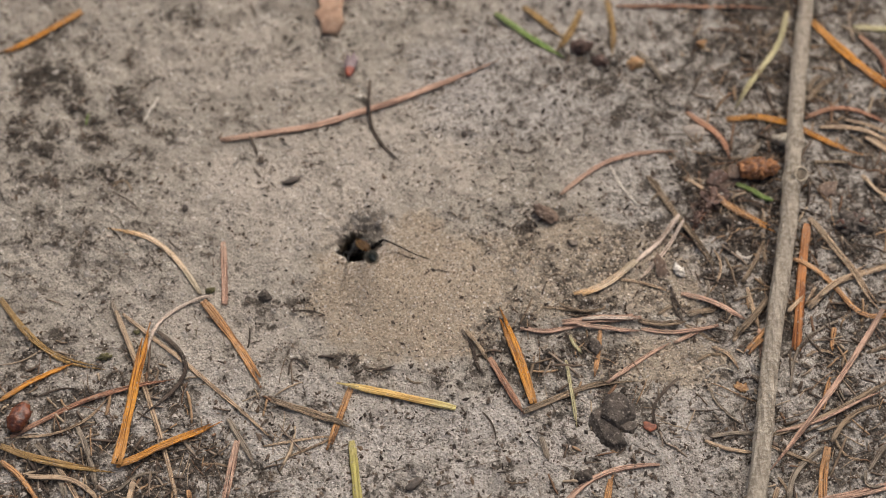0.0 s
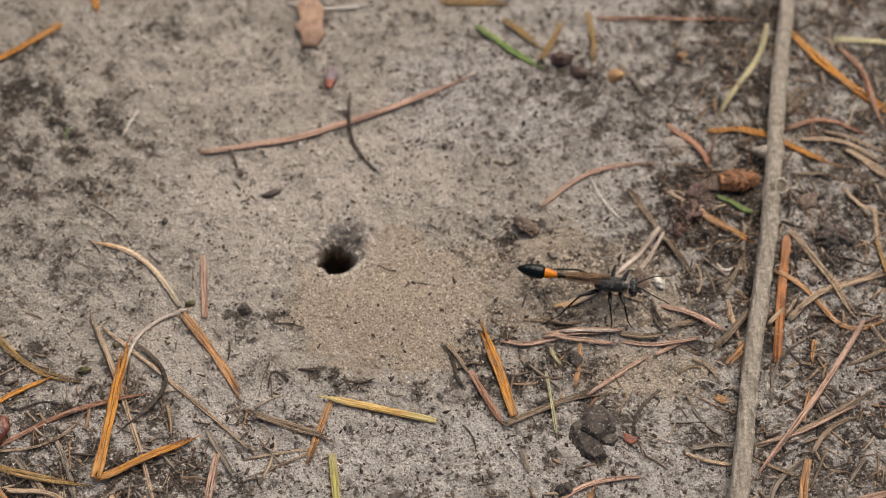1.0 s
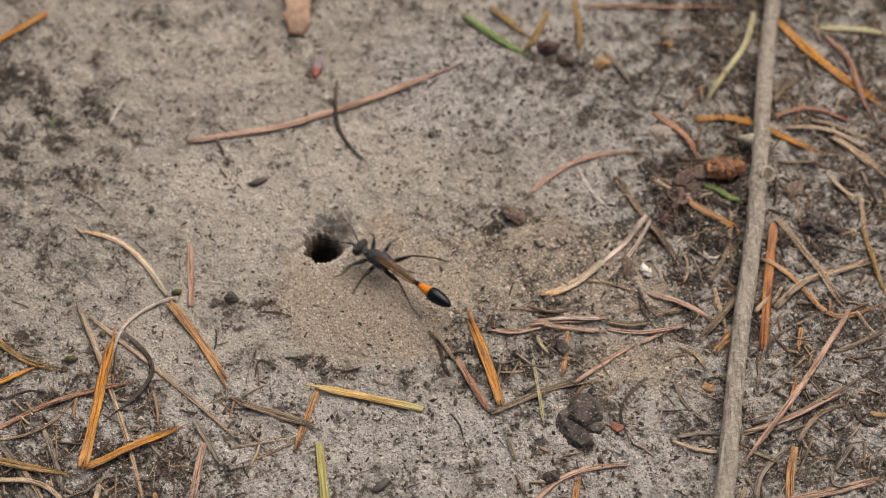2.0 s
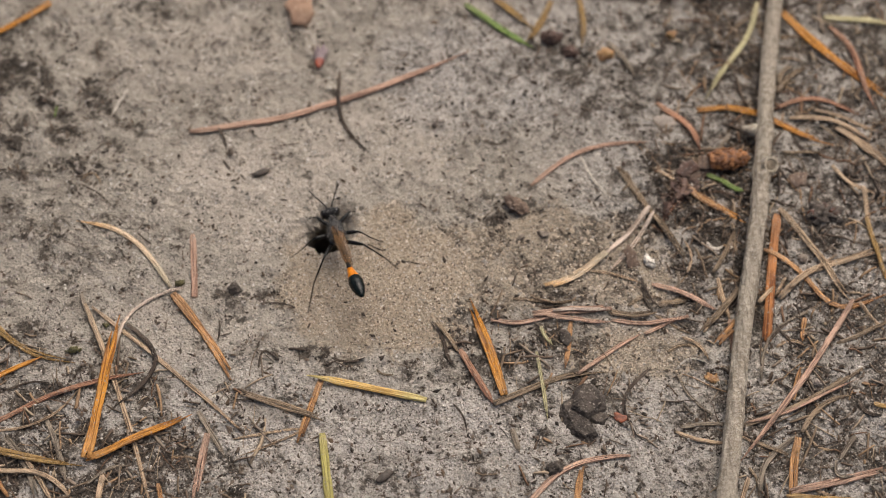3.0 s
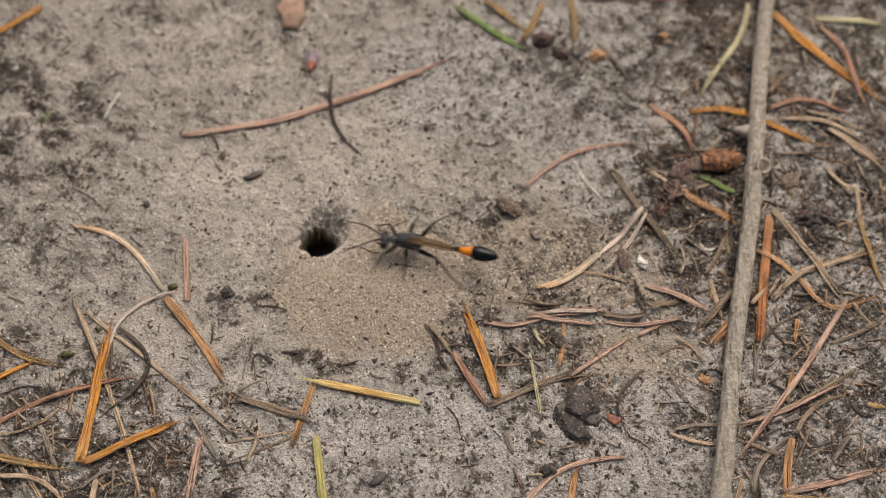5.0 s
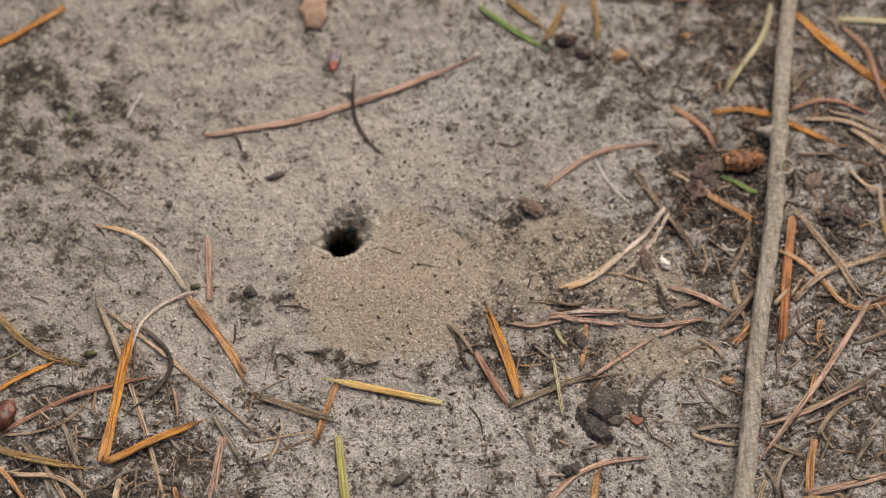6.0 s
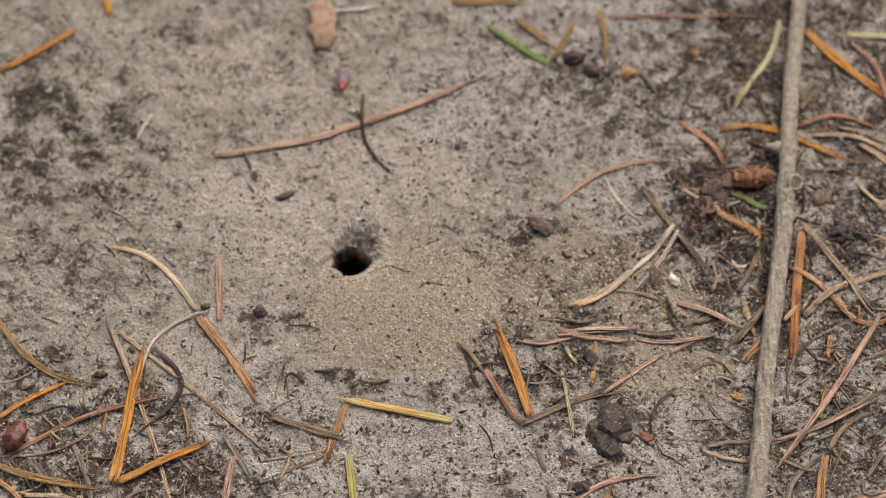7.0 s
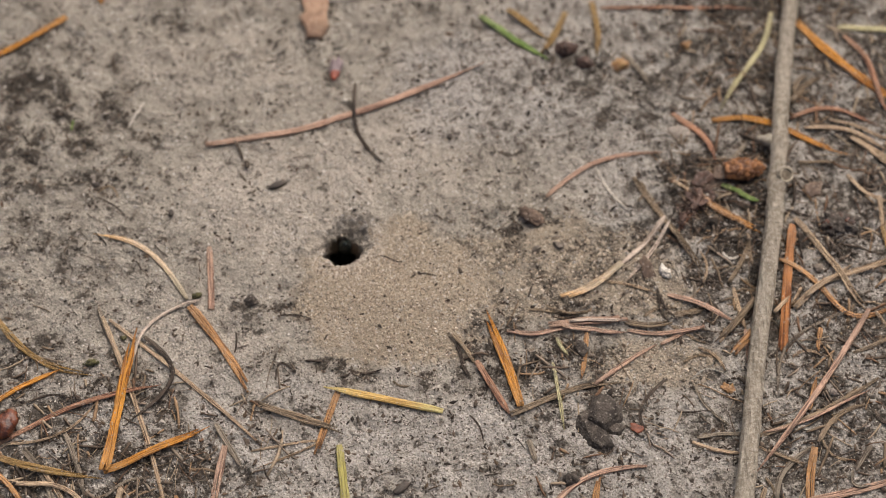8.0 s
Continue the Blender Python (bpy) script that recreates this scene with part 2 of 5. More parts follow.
def bark_material():
    """Smooth grey bark with fine lengthwise cracks, rough dead crust, pale scurf and sand dust."""
    n = Nodes("grey_bark")
    co = n.stretch(1, 0.10, 1)
    crack, crust, scurf, blot = n.noise(1500, 5, 0.7, co), n.noise(1300, 5, 0.7), n.noise(2600, 3, 0.7), n.noise(330, 4, 0.65)
    base = n.mix(n.ramp(blot, 0.35, 0.65), (0.54, 0.470, 0.370), (0.36, 0.300, 0.225))
    base = n.mix(n.ramp(crust, 0.46, 0.62, 0.0, 0.75), base, (0.66, 0.590, 0.480))
    base = n.mix(n.ramp(crack, 0.52, 0.66, 0.0, 0.62), base, (0.17, 0.135, 0.098))
    base = n.mix(n.ramp(scurf, 0.60, 0.68, 0.0, 0.8), base, (0.60, 0.555, 0.47))
    base = n.mix(n.ramp(scurf, 0.30, 0.38, 0.55, 0.0), base, (0.13, 0.10, 0.074))
    return n.finish(base, 0.85, n.bump(crust, 0.9, 0.0008, n.bump(crack, 1.0, 0.0016)), Specular_IOR_Level=0.3)


BARK = bark_material()
DARK_BARK = plain_material("dark_bark", (0.120, 0.062, 0.040), (0.034, 0.018, 0.013), 900, 0.6, sandy=0.4)
RIM = plain_material("knot_rim", (0.47, 0.41, 0.31), (0.30, 0.25, 0.18), 1500, 0.8)
MOSS = plain_material("moss", (0.150, 0.135, 0.050), (0.055, 0.050, 0.024), 1500, 0.9, 0.0006, sandy=0.6)
PALE_CONE = plain_material("pale_cone_scale", (0.46, 0.215, 0.080), (0.24, 0.098, 0.036), 800, 0.65)
KNOT = plain_material("cut_knot", (0.27, 0.22, 0.155), (0.14, 0.108, 0.072), 1400, 0.8)
LICHEN = plain_material("lichen", (0.44, 0.395, 0.315), (0.23, 0.195, 0.145), 1800, 0.95)
BARK_FLAKE = plain_material("bark_flake", (0.185, 0.125, 0.086), (0.085, 0.056, 0.040), 700, 0.8, sandy=0.5)
PALE_FLAKE = plain_material("pale_flake", (0.40, 0.255, 0.165), (0.22, 0.130, 0.082), 500, 0.8, sandy=0.5)
PEAT = plain_material("peat", (0.125, 0.103, 0.083), (0.040, 0.032, 0.026), 600, 0.95, 0.0012, sandy=0.55)
DULL_STONE = plain_material("dull_stone", (0.25, 0.205, 0.160), (0.13, 0.105, 0.082), 900, 0.85, 0.0005, sandy=0.6)
PEBBLE = plain_material("pebble", (0.34, 0.29, 0.24), (0.20, 0.165, 0.135), 1100, 0.75, sandy=0.5)
DARK_SEED = plain_material("dark_seed", (0.085, 0.065, 0.048), (0.045, 0.035, 0.028), 1200, 0.6)
WHITE_CHALK = plain_material("white_crumb", (0.78, 0.73, 0.65), (0.52, 0.47, 0.39), 1500, 0.9, 0.0005)
RED_SEED = plain_material("red_seed", (0.19, 0.058, 0.024), (0.035, 0.011, 0.007), 500, 0.16, 0.0004)
RED_FLAKE = plain_material("red_flake", (0.30, 0.080, 0.026), (0.11, 0.030, 0.013), 600, 0.4, 0.0004)
RESIN = plain_material("resin", (0.50, 0.27, 0.105), (0.24, 0.11, 0.040), 900, 0.5, 0.0005, sandy=0.5, Subsurface_Weight=0.15)
CONE = plain_material("cone_scale", (0.27, 0.115, 0.042), (0.105, 0.042, 0.018), 800, 0.6, sandy=0.5)
RED_BUD = plain_material("red_bud", (0.40, 0.105, 0.055), (0.22, 0.052, 0.032), 500, 0.45, sandy=0.5)
GREY_BUD = plain_material("grey_bud", (0.32, 0.255, 0.255), (0.18, 0.13, 0.135), 600, 0.7, sandy=0.5)
CUTICLE = plain_material("black_cuticle", (0.008, 0.008, 0.008), (0.003, 0.003, 0.003), 3000, 0.25, 0.00003, Specular_IOR_Level=0.2)
SHINY_BLACK = plain_material("blue_black_cuticle", (0.006, 0.009, 0.008), (0.002, 0.005, 0.004), 3000, 0.08, 0.00002, Specular_IOR_Level=0.22)
HAIRY = plain_material("grey_haired_cuticle", (0.034, 0.031, 0.028), (0.005, 0.005, 0.004), 1500, 0.24, 0.0006, Specular_IOR_Level=0.5, Sheen_Weight=0.10, Sheen_Roughness=0.35)
ORANGE_BAND = plain_material("orange_cuticle", (0.70, 0.235, 0.006), (0.52, 0.140, 0.004), 2500, 0.3, 0.00003, Specular_IOR_Level=0.3)
EYE = plain_material("black_eye", (0.020, 0.014, 0.012), (0.008, 0.007, 0.006), 4000, 0.05, 0.00001)


def wing_material():
    n = Nodes("amber_wing")
    streak = n.noise(1500, 3, 0.5, n.stretch(0.15, 1, 1))
    n.finish(n.mix(n.ramp(streak, 0.35, 0.65), (0.07, 0.036, 0.012), (0.25, 0.135, 0.048)), 0.25)
    glassy, out = n.t.nodes.new("ShaderNodeBsdfTransparent"), n.t.nodes["Material Output"]
    mixed = n.t.nodes.new("ShaderNodeMixShader")
    mixed.inputs[0].default_value = 0.44
    n.put(glassy.outputs[0], mixed.inputs[1])
    n.put(n.b.outputs[0], mixed.inputs[2])
    n.put(mixed.outputs[0], out.inputs[0])
    return n.m


WING = wing_material()


# ---- shapes ----
def link(name, bm, material, parent=None, label=""):
    me = bpy.data.meshes.new(name)
    bm.to_mesh(me)
    bm.free()
    me.materials.append(material)
    for face in me.polygons:
        face.use_smooth = True
    ob = new(name, me)
    if parent:
        ob.parent = parent
    return tagged(ob, label)


def part(name, bm, material, parent, label=""):
    return link(name, bm, material, parent, label)


def sweep(path, size, sides=8, flat=1.0, bm=None, lobes=None):
    """A tube along path (Vectors); size(s) is its half width, flat its height to its width. Gives it lengths and turns as uv."""
    bm = bm or bmesh.new()
    uv = bm.loops.layers.uv.verify()
    along = bm.loops.layers.uv.get("along") or bm.loops.layers.uv.new("along")
    uv = bm.loops.layers.uv[0]
    rings, far, total = [], [0.0], len(path) - 1
    for a, b in zip(path, path[1:]):
        far.append(far[-1] + (b - a).length)
    for i, p in enumerate(path):
        ahead = (path[min(i + 1, total)] - path[max(i - 1, 0)]).normalized()
        side = ahead.cross(Vector((0, 0, 1)))
        side = side.normalized() if side.length > 1e-6 else Vector((1, 0, 0))
        up = side.cross(ahead)
        s = far[i] / far[-1]
        r = size(s)
        ring = []
        for k in range(sides):
            a = 2 * math.pi * k / sides
            q = r * (lobes(s, a) if lobes else 1.0)
            ring.append(bm.verts.new(p + side * (math.cos(a) * q) + up * (math.sin(a) * q * flat)))
        rings.append(ring)
    for i in range(total):
        for k in range(sides):
            face = bm.faces.new((rings[i][k], rings[i][(k + 1) % sides], rings[i + 1][(k + 1) % sides], rings[i + 1][k]))
            for loop, (u, v) in zip(face.loops, ((far[i], k), (far[i], k + 1), (far[i + 1], k + 1), (far[i + 1], k))):
                loop[uv].uv = (u / MM, v / sides)
                loop[along].uv = (u / far[-1], v / sides)
    bm.faces.new(rings[0][::-1])
    bm.faces.new(rings[-1])
    bmesh.ops.recalc_face_normals(bm, faces=bm.faces)
    return bm


def lump(size, rough=0.25, seed=0, detail=2, bumps=2.2):
    """An uneven rounded stone of half sizes (x, y, z) in mm."""
    bm = bmesh.new()
    bmesh.ops.create_icosphere(bm, subdivisions=detail, radius=1)
    off = Vector((seed * 7.31, seed * 3.17, seed * 1.7))
    for v in bm.verts:
        n = v.co.normalized()
        v.co = n * (1 + rough * (noise.noise(n * bumps + off) * 1.4 + 0.6 * noise.noise(n * bumps * 2.6 + off) + 0.35 * noise.noise(n * bumps * 6 + off)))
        v.co = Vector((v.co.x * size[0], v.co.y * size[1], v.co.z * size[2])) * MM
    return bm


def crag(size, seed=0, planes=11, rough=0.08, detail=4):
    """An angular broken lump of half sizes (x, y, z) in mm, with flat worn faces."""
    rng = random.Random(seed)
    cuts = [(Vector((rng.gauss(0, 1), rng.gauss(0, 1), rng.gauss(0, 0.8))).normalized(), rng.uniform(0.52, 0.90)) for _ in range(planes)]
    bm = bmesh.new()
    bmesh.ops.create_icosphere(bm, subdivisions=detail, radius=1)
    for v in bm.verts:
        n = v.co.normalized()
        r = min([1.15] + [far / max(0.05, n.dot(face)) for face, far in cuts])
        q = n * 3 + Vector((seed * 2.3, 0, 0))
        r *= 1 + rough * (noise.noise(q) + 0.8 * noise.noise(q * 2.6) + 0.7 * noise.noise(q * 6))
        v.co = Vector((n.x * size[0], n.y * size[1], n.z * size[2])) * r * MM
    return bm


# ---- the ground: one sheet of bleached sand with the burrow sunk in it (mm) ----
HOLE = Vector((-14.4, 2.7))


def near(x, y, cx, cy, rx, ry):
    return math.hypot((x - cx) / rx, (y - cy) / ry)


def soft(value, low, high):
    s = min(1.0, max(0.0, (value - low) / (high - low)))
    return s * s * (3 - 2 * s)


def cover(x, y):
    """How far the dug tan sand, the humus and the ashy sand show at a place."""
    p = Vector((x / 7, y / 7, 3.3))
    wob = 0.22 * noise.noise(p) + 0.14 * noise.noise(p * 3.1)
    fan = 1 - soft(near(x, y, -5.5, -7.5, 17.5, 14.5) + wob, 0.72, 1.12)
    fan = max(fan, 0.56 * (1 - soft(near(x, y, 24, -3, 26, 11) + 1.6 * wob, 0.6, 1.15)))
    fan = max(fan, 0.17 * (1 - soft(near(x, y, -6, 9, 40, 20) + 1.4 * wob, 0.5, 1.2)))
    fan = max(fan, 0.55 * (1 - soft(near(x, y, 36, -20, 12, 6) + 1.6 * wob, 0.5, 1.2)))
    humus = soft(x + 14 * wob, 33, 58)
    # the entry at (72, 54) darkens the far right corner and thickens its litter
    for cx, cy, rx, ry, most in ((-68, 30, 22, 22, 0.66), (-52, 22, 10, 11, 0.36), (-52, -46, 42, 17, 1.0), (-62, -28, 26, 14, 0.72), (32, 34, 26, 13, 0.52), (12, 22, 14, 8, 0.4), (49, 11, 15, 17, 1.3), (72, 54, 20, 9, 1.1), (62, 40, 8, 16, 0.7), (22, -22, 14, 9, 0.8),
                                 (-27, -30, 12, 5, 0.6), (-28, -12, 8, 4, 0.55), (-11, -22.8, 4, 1.6, 0.9), (1.5, -21.8, 3, 1.4, 0.8), (-16.5, -20.5, 4, 1.8, 0.8), (-23, -10.5, 6, 2.4, 1.0), (-20, -5, 2.5, 5, 0.7), (10, -14, 7, 7, 0.85), (30, 2.5, 8, 4, 0.8), (14, 6.5, 6, 4, 1.0), (14, -24, 22, 4, 0.5), (27, -32, 16, 12, 0.5), (14, 6, 10, 5, 0.55), (26, -7, 15, 8, 0.72), (10, 2, 9, 5, 0.45), (36, 2, 8, 6, 0.7), (-40, 44, 30, 10, 0.32), (5, 48, 20, 7, 0.25), (-62, 2, 20, 14, 0.3), (0, -44, 26, 12, 0.30)):
        if abs(x - cx) > 1.7 * rx or abs(y - cy) > 1.7 * ry:
            continue
        humus = max(humus, most * (1 - soft(near(x, y, cx, cy, rx, ry) + 1.5 * wob, 0.45, 1.15)))
    humus *= (1 - 0.65 * (1 - soft(near(x, y, 8, 34, 17, 20) + wob, 0.5, 1.1))) * (1 - 0.34 * soft(x, 54, 66))
    humus *= min(1.2, max(0.2, 0.80 + 1.5 * noise.noise(Vector((x / 4.2, y / 4.2, 8.8))) + 0.6 * noise.noise(Vector((x / 1.7, y / 1.7, 4.4)))))
    humus *= 1 - 0.45 * soft(-y, 8, 20) * soft(x, 26, 38) * (1 - 0.8 * soft(x, 56, 66))
    wood = 0.95 * (1 - soft(near(x, y, 16, 36, 26, 17) + 1.5 * wob, 0.55, 1.1))
    ash = max(wood, 0.8 * soft(-y + 20 * wob, 16, 34), 0.7 * soft(x + 0.4 * y + 20 * wob, 22, 44)) * (1 - fan)
    return fan, humus * (1 - 0.9 * max(0.0, fan - 0.45)), ash


def clean(x, y):
    """How far a place is swept clean of humus."""
    wob = 0.4 * noise.noise(Vector((x / 6, y / 6, 7.7))) + 0.25 * noise.noise(Vector((x / 2.4, y / 2.4, 2.2)))
    return max(most * (1 - soft(near(x, y, cx, cy, rx, ry) + wob, 0.45, 1.15)) for cx, cy, rx, ry, most in ((-25, 11, 21, 12, 1.0), (-2, 23, 16, 12, 0.7), (-36, -14, 15, 9, 0.6), (-20, -36, 22, 12, 0.55), (-38, 40, 22, 9, 0.6), (12, -36, 14, 9, 0.5)))


def relief(x, y, fan=None, humus=None):
    """The height of the ground, without the burrow."""
    if fan is None:
        fan, humus, _ = cover(x, y)
    p = Vector((x, y, 0.7))
    z = 0.9 * noise.noise(p / 31) + 0.40 * noise.noise(p / 9.5)
    lumps = 0.34 * noise.noise(p / 3.4) + 0.20 * noise.noise(p / 1.5) + 0.10 * noise.noise(p / 0.8)
    crust = 1.0 * abs(noise.noise(p / 3.1 + Vector((4, 9, 2)))) + 0.50 * abs(noise.noise(p / 1.4)) + 0.16 * abs(noise.noise(p / 0.6)) - 0.52
    z += lumps * (1 - 0.72 * fan + 0.8 * humus) + crust * (0.55 + 0.7 * humus) * (1 - 0.85 * fan)
    z += 1.3 * math.exp(-near(x, y, -3, -9, 11, 9) ** 2) - 0.5 * math.exp(-near(x, y, HOLE.x, HOLE.y, 7, 6) ** 2)
    return z


def ground_z(x, y):
    return relief(x, y)


def lines(low, high, step, fine_low, fine_high, fine):
    inner, v = [], low
    while v < high:
        inner.append(v)
        v += fine if fine_low <= v < fine_high else step
    outer, gap = [], step
    reach = 0.0
    while reach < 40000:
        gap *= 1.55
        reach += gap
        outer.append(reach)
    return [low - r for r in outer[::-1]] + inner + [high + r for r in outer]


def burrow(x, y, z):
    """Sinks the burrow: a crumbling bowl, wider at the back, and a steep throat under the near lip."""
    dx, dy = x - HOLE.x, y - HOLE.y
    r, a = math.hypot(dx, dy), math.atan2(dy, dx)
    if r > 10:
        return x, y, z
    c, s = math.cos(a), math.sin(a)
    rag = 0.65 * noise.noise(Vector((c * 1.6, s * 1.6, 5))) + 0.60 * noise.noise(Vector((c * 4.2, s * 4.2, 9))) + 0.45 * noise.noise(Vector((c * 9, s * 9, 2)))
    back = max(0.0, math.cos(a - radians(60)))
    rim = 3.7 + 2.0 * back ** 1.3 + rag
    throat = 3.35 + 0.9 * rag
    lip = 1 - soft(r, rim - 0.4, rim + 1.2)
    slope = 1 - min(1.0, max(0.0, (r - 1.9) / (rim - 1.9)))
    deep = 1 - soft(math.hypot(dx + 0.35, dy + 0.75), throat - 0.8, throat)
    crumble = 0.60 * noise.noise(Vector((x, y, z)) / 1.5) + 0.60 * noise.noise(Vector((x, y, z)) / 0.7)
    drop = 0.5 * lip * lip + 2.9 * slope + 15 * deep ** 1.3
    z = z - drop + crumble * (0.4 * lip + 1.3 * min(1.0, 2 * slope) * (1 - deep))
    lean = drop * deep
    return x - 0.05 * lean + crumble * deep * 0.8, y + 0.42 * lean + crumble * deep * 0.8, z


def ground():
    xs = lines(-96, 98, 0.46, -22, -6, 0.20)
    ys = lines(-66, 72, 0.46, -6, 11, 0.20)
    verts, tones = [], []
    for y in ys:
        for x in xs:
            if abs(x) > 250 or abs(y) > 250:
                verts.append((x * MM, y * MM, 0.0))
                tones.append((0.2, 0.4, 0.3, 0.4))
                continue
            fan, humus, ash = cover(x, y)
            z = relief(x, y, fan, humus)
            verts.append(tuple(c * MM for c in burrow(x, y, z)))
            dug = 1 - soft(math.hypot(x - HOLE.x, y - HOLE.y), 5.5, 8.5)
            tones.append((max(fan, 0.5 * dug), humus * (1 - dug), ash, max(clean(x, y), dug)))
    w = len(xs)
    faces = [(j * w + i, j * w + i + 1, (j + 1) * w + i + 1, (j + 1) * w + i) for j in range(len(ys) - 1) for i in range(w - 1)]
    me = bpy.data.meshes.new("ground")
    me.from_pydata(verts, [], faces)
    layer = me.color_attributes.new("cover", "FLOAT_COLOR", "POINT")
    layer.data.foreach_set("color", np.array(tones, dtype=np.float32).ravel())
    me.polygons.foreach_set("use_smooth", np.ones(len(faces), dtype=bool))
    me.materials.append(SAND)
    tagged(new("ground", me), "bleached grey forest sand with a dug burrow and tan spoil", kind="structure")


ground()


# ---- loose bits of the ground, too many to count ----
OCTA = np.array([(1, 0, 0), (-1, 0, 0), (0, 1, 0), (0, -1, 0), (0, 0, 1), (0, 0, -1)], dtype=float)
OCTA_FACES = np.array([(0, 2, 4), (2, 1, 4), (1, 3, 4), (3, 0, 4), (2, 0, 5), (1, 2, 5), (3, 1, 5), (0, 3, 5)])


GOLD = (1 + math.sqrt(5)) / 2
ICO = np.array([(-1, GOLD, 0), (1, GOLD, 0), (-1, -GOLD, 0), (1, -GOLD, 0), (0, -1, GOLD), (0, 1, GOLD), (0, -1, -GOLD), (0, 1, -GOLD), (GOLD, 0, -1), (GOLD, 0, 1), (-GOLD, 0, -1), (-GOLD, 0, 1)]) / 1.9
ICO_FACES = np.array([(0, 11, 5), (0, 5, 1), (0, 1, 7), (0, 7, 10), (0, 10, 11), (1, 5, 9), (5, 11, 4), (11, 10, 2), (10, 7, 6), (7, 1, 8), (3, 9, 4), (3, 4, 2), (3, 2, 6), (3, 6, 8), (3, 8, 9), (4, 9, 5), (2, 4, 11), (6, 2, 10), (8, 6, 7), (9, 8, 1)])


def bits(name, label, count, pick, size, shape, material, smooth=False, seed=1, sink=0.2, area=(-92, 94, -62, 68), clump=0.0):
    """Strews count small grains where pick(fan, humus, ash) lets them lie. size: (least, most) in mm; shape: relative half sizes."""
    rng = np.random.default_rng(seed)
    places, tries = [], 0
    while len(places) < count and tries < count * 14:
        tries += 1
        x, y = rng.uniform(area[0], area[1]), rng.uniform(area[2], area[3])
        fan, humus, ash = cover(x, y)
        drift = 1 - clump * soft(0.12 - noise.noise(Vector((x / 5.5, y / 5.5, 6.1))) - 0.5 * noise.noise(Vector((x / 2.2, y / 2.2, 1.7))), -0.15, 0.25)
        if math.hypot(x - HOLE.x, y - HOLE.y) < 4.6 or rng.random() > pick(fan, humus, ash) * drift:
            continue
        places.append((x, y, relief(x, y, fan, humus)))
    places = np.array(places)
    k = len(places)
    half = (size[0] + (size[1] - size[0]) * rng.random(k) ** 2.2)[:, None] * 0.5 * np.array(shape) * rng.uniform(0.65, 1.35, (k, 3))
    form, form_faces = (ICO, ICO_FACES) if smooth else (OCTA, OCTA_FACES)
    corners = len(form)
    local = form[None] * half[:, None] * rng.uniform(0.6, 1.3, (k, corners, 1)) + rng.normal(0, 0.10, (k, corners, 3)) * half[:, None]
    turn, tip = rng.uniform(0, 2 * math.pi, k), rng.normal(0, 0.35, k)
    c, s = np.cos(tip)[:, None], np.sin(tip)[:, None]
    x, z = local[..., 0] * c - local[..., 2] * s, local[..., 0] * s + local[..., 2] * c
    y = local[..., 1]
    c, s = np.cos(turn)[:, None], np.sin(turn)[:, None]
    local = np.stack([x * c - y * s, x * s + y * c, z], -1)
    places[:, 2] += half[:, 2] * (1 - sink * 2)
    verts = (local + places[:, None]).reshape(-1, 3) * MM
    faces = (form_faces[None] + corners * np.arange(k)[:, None, None]).reshape(-1, 3)
    me = bpy.data.meshes.new(name)
    me.from_pydata(verts.tolist(), [], faces.tolist())
    me.materials.append(material)
    me.polygons.foreach_set("use_smooth", np.full(len(faces), smooth))
    tagged(new(name, me), label, kind="stuff")


bits("sand_grains", "loose tan sand grains thrown out of the burrow", 15000, lambda f, h, a: f * f, (0.22, 0.46), (1, 0.9, 0.7), GRAIN, seed=2, sink=0.32, area=(-34, 48, -30, 24))
bits("grey_grains", "scattered pale grey and white sand grains", 42000, lambda f, h, a: 0.22 + 0.78 * a, (0.16, 0.48), (1, 0.9, 0.65), GREY_GRAIN, seed=3, sink=0.3, area=(-88, 90, -58, 62))
bits("humus_crumbs", "small black humus crumbs and charred bits on sand", 18000, lambda f, h, a: 0.03 + 0.9 * h * h + 0.22 * a, (0.22, 1.3), (1, 0.5, 0.36), CRUMB, seed=4, area=(-88, 90, -58, 62), clump=0.75)
bits("tan_crumbs", "small crumbling lumps of moist tan sand", 620, lambda f, h, a: 0.9 * max(0.0, min(1.0, (f - 0.2) * 4)) * (1 - 0.97 * soft(f, 0.6, 0.8)), (0.35, 1.5), (1, 0.75, 0.36), TAN_CLOD, smooth=False, seed=16, sink=0.42, area=(-12, 58, -30, 16))
bits("bark_specks", "scattered brown specks of bark on the sand", 5200, lambda f, h, a: 1.0 - 0.8 * f, (0.25, 1.7), (1, 0.38, 0.25), SPECK, seed=5, sink=0.35, area=(-88, 90, -58, 62), clump=0.85)
bits("sandy_clods", "small crusted clods of grey sand", 9000, lambda f, h, a: (0.5 + 0.5 * max(h, 0.7 * a)) * (1 - f), (0.30, 1.35), (1, 0.78, 0.42), CLOD, smooth=False, seed=6, sink=0.46, area=(-88, 90, -58, 62), clump=0.7)


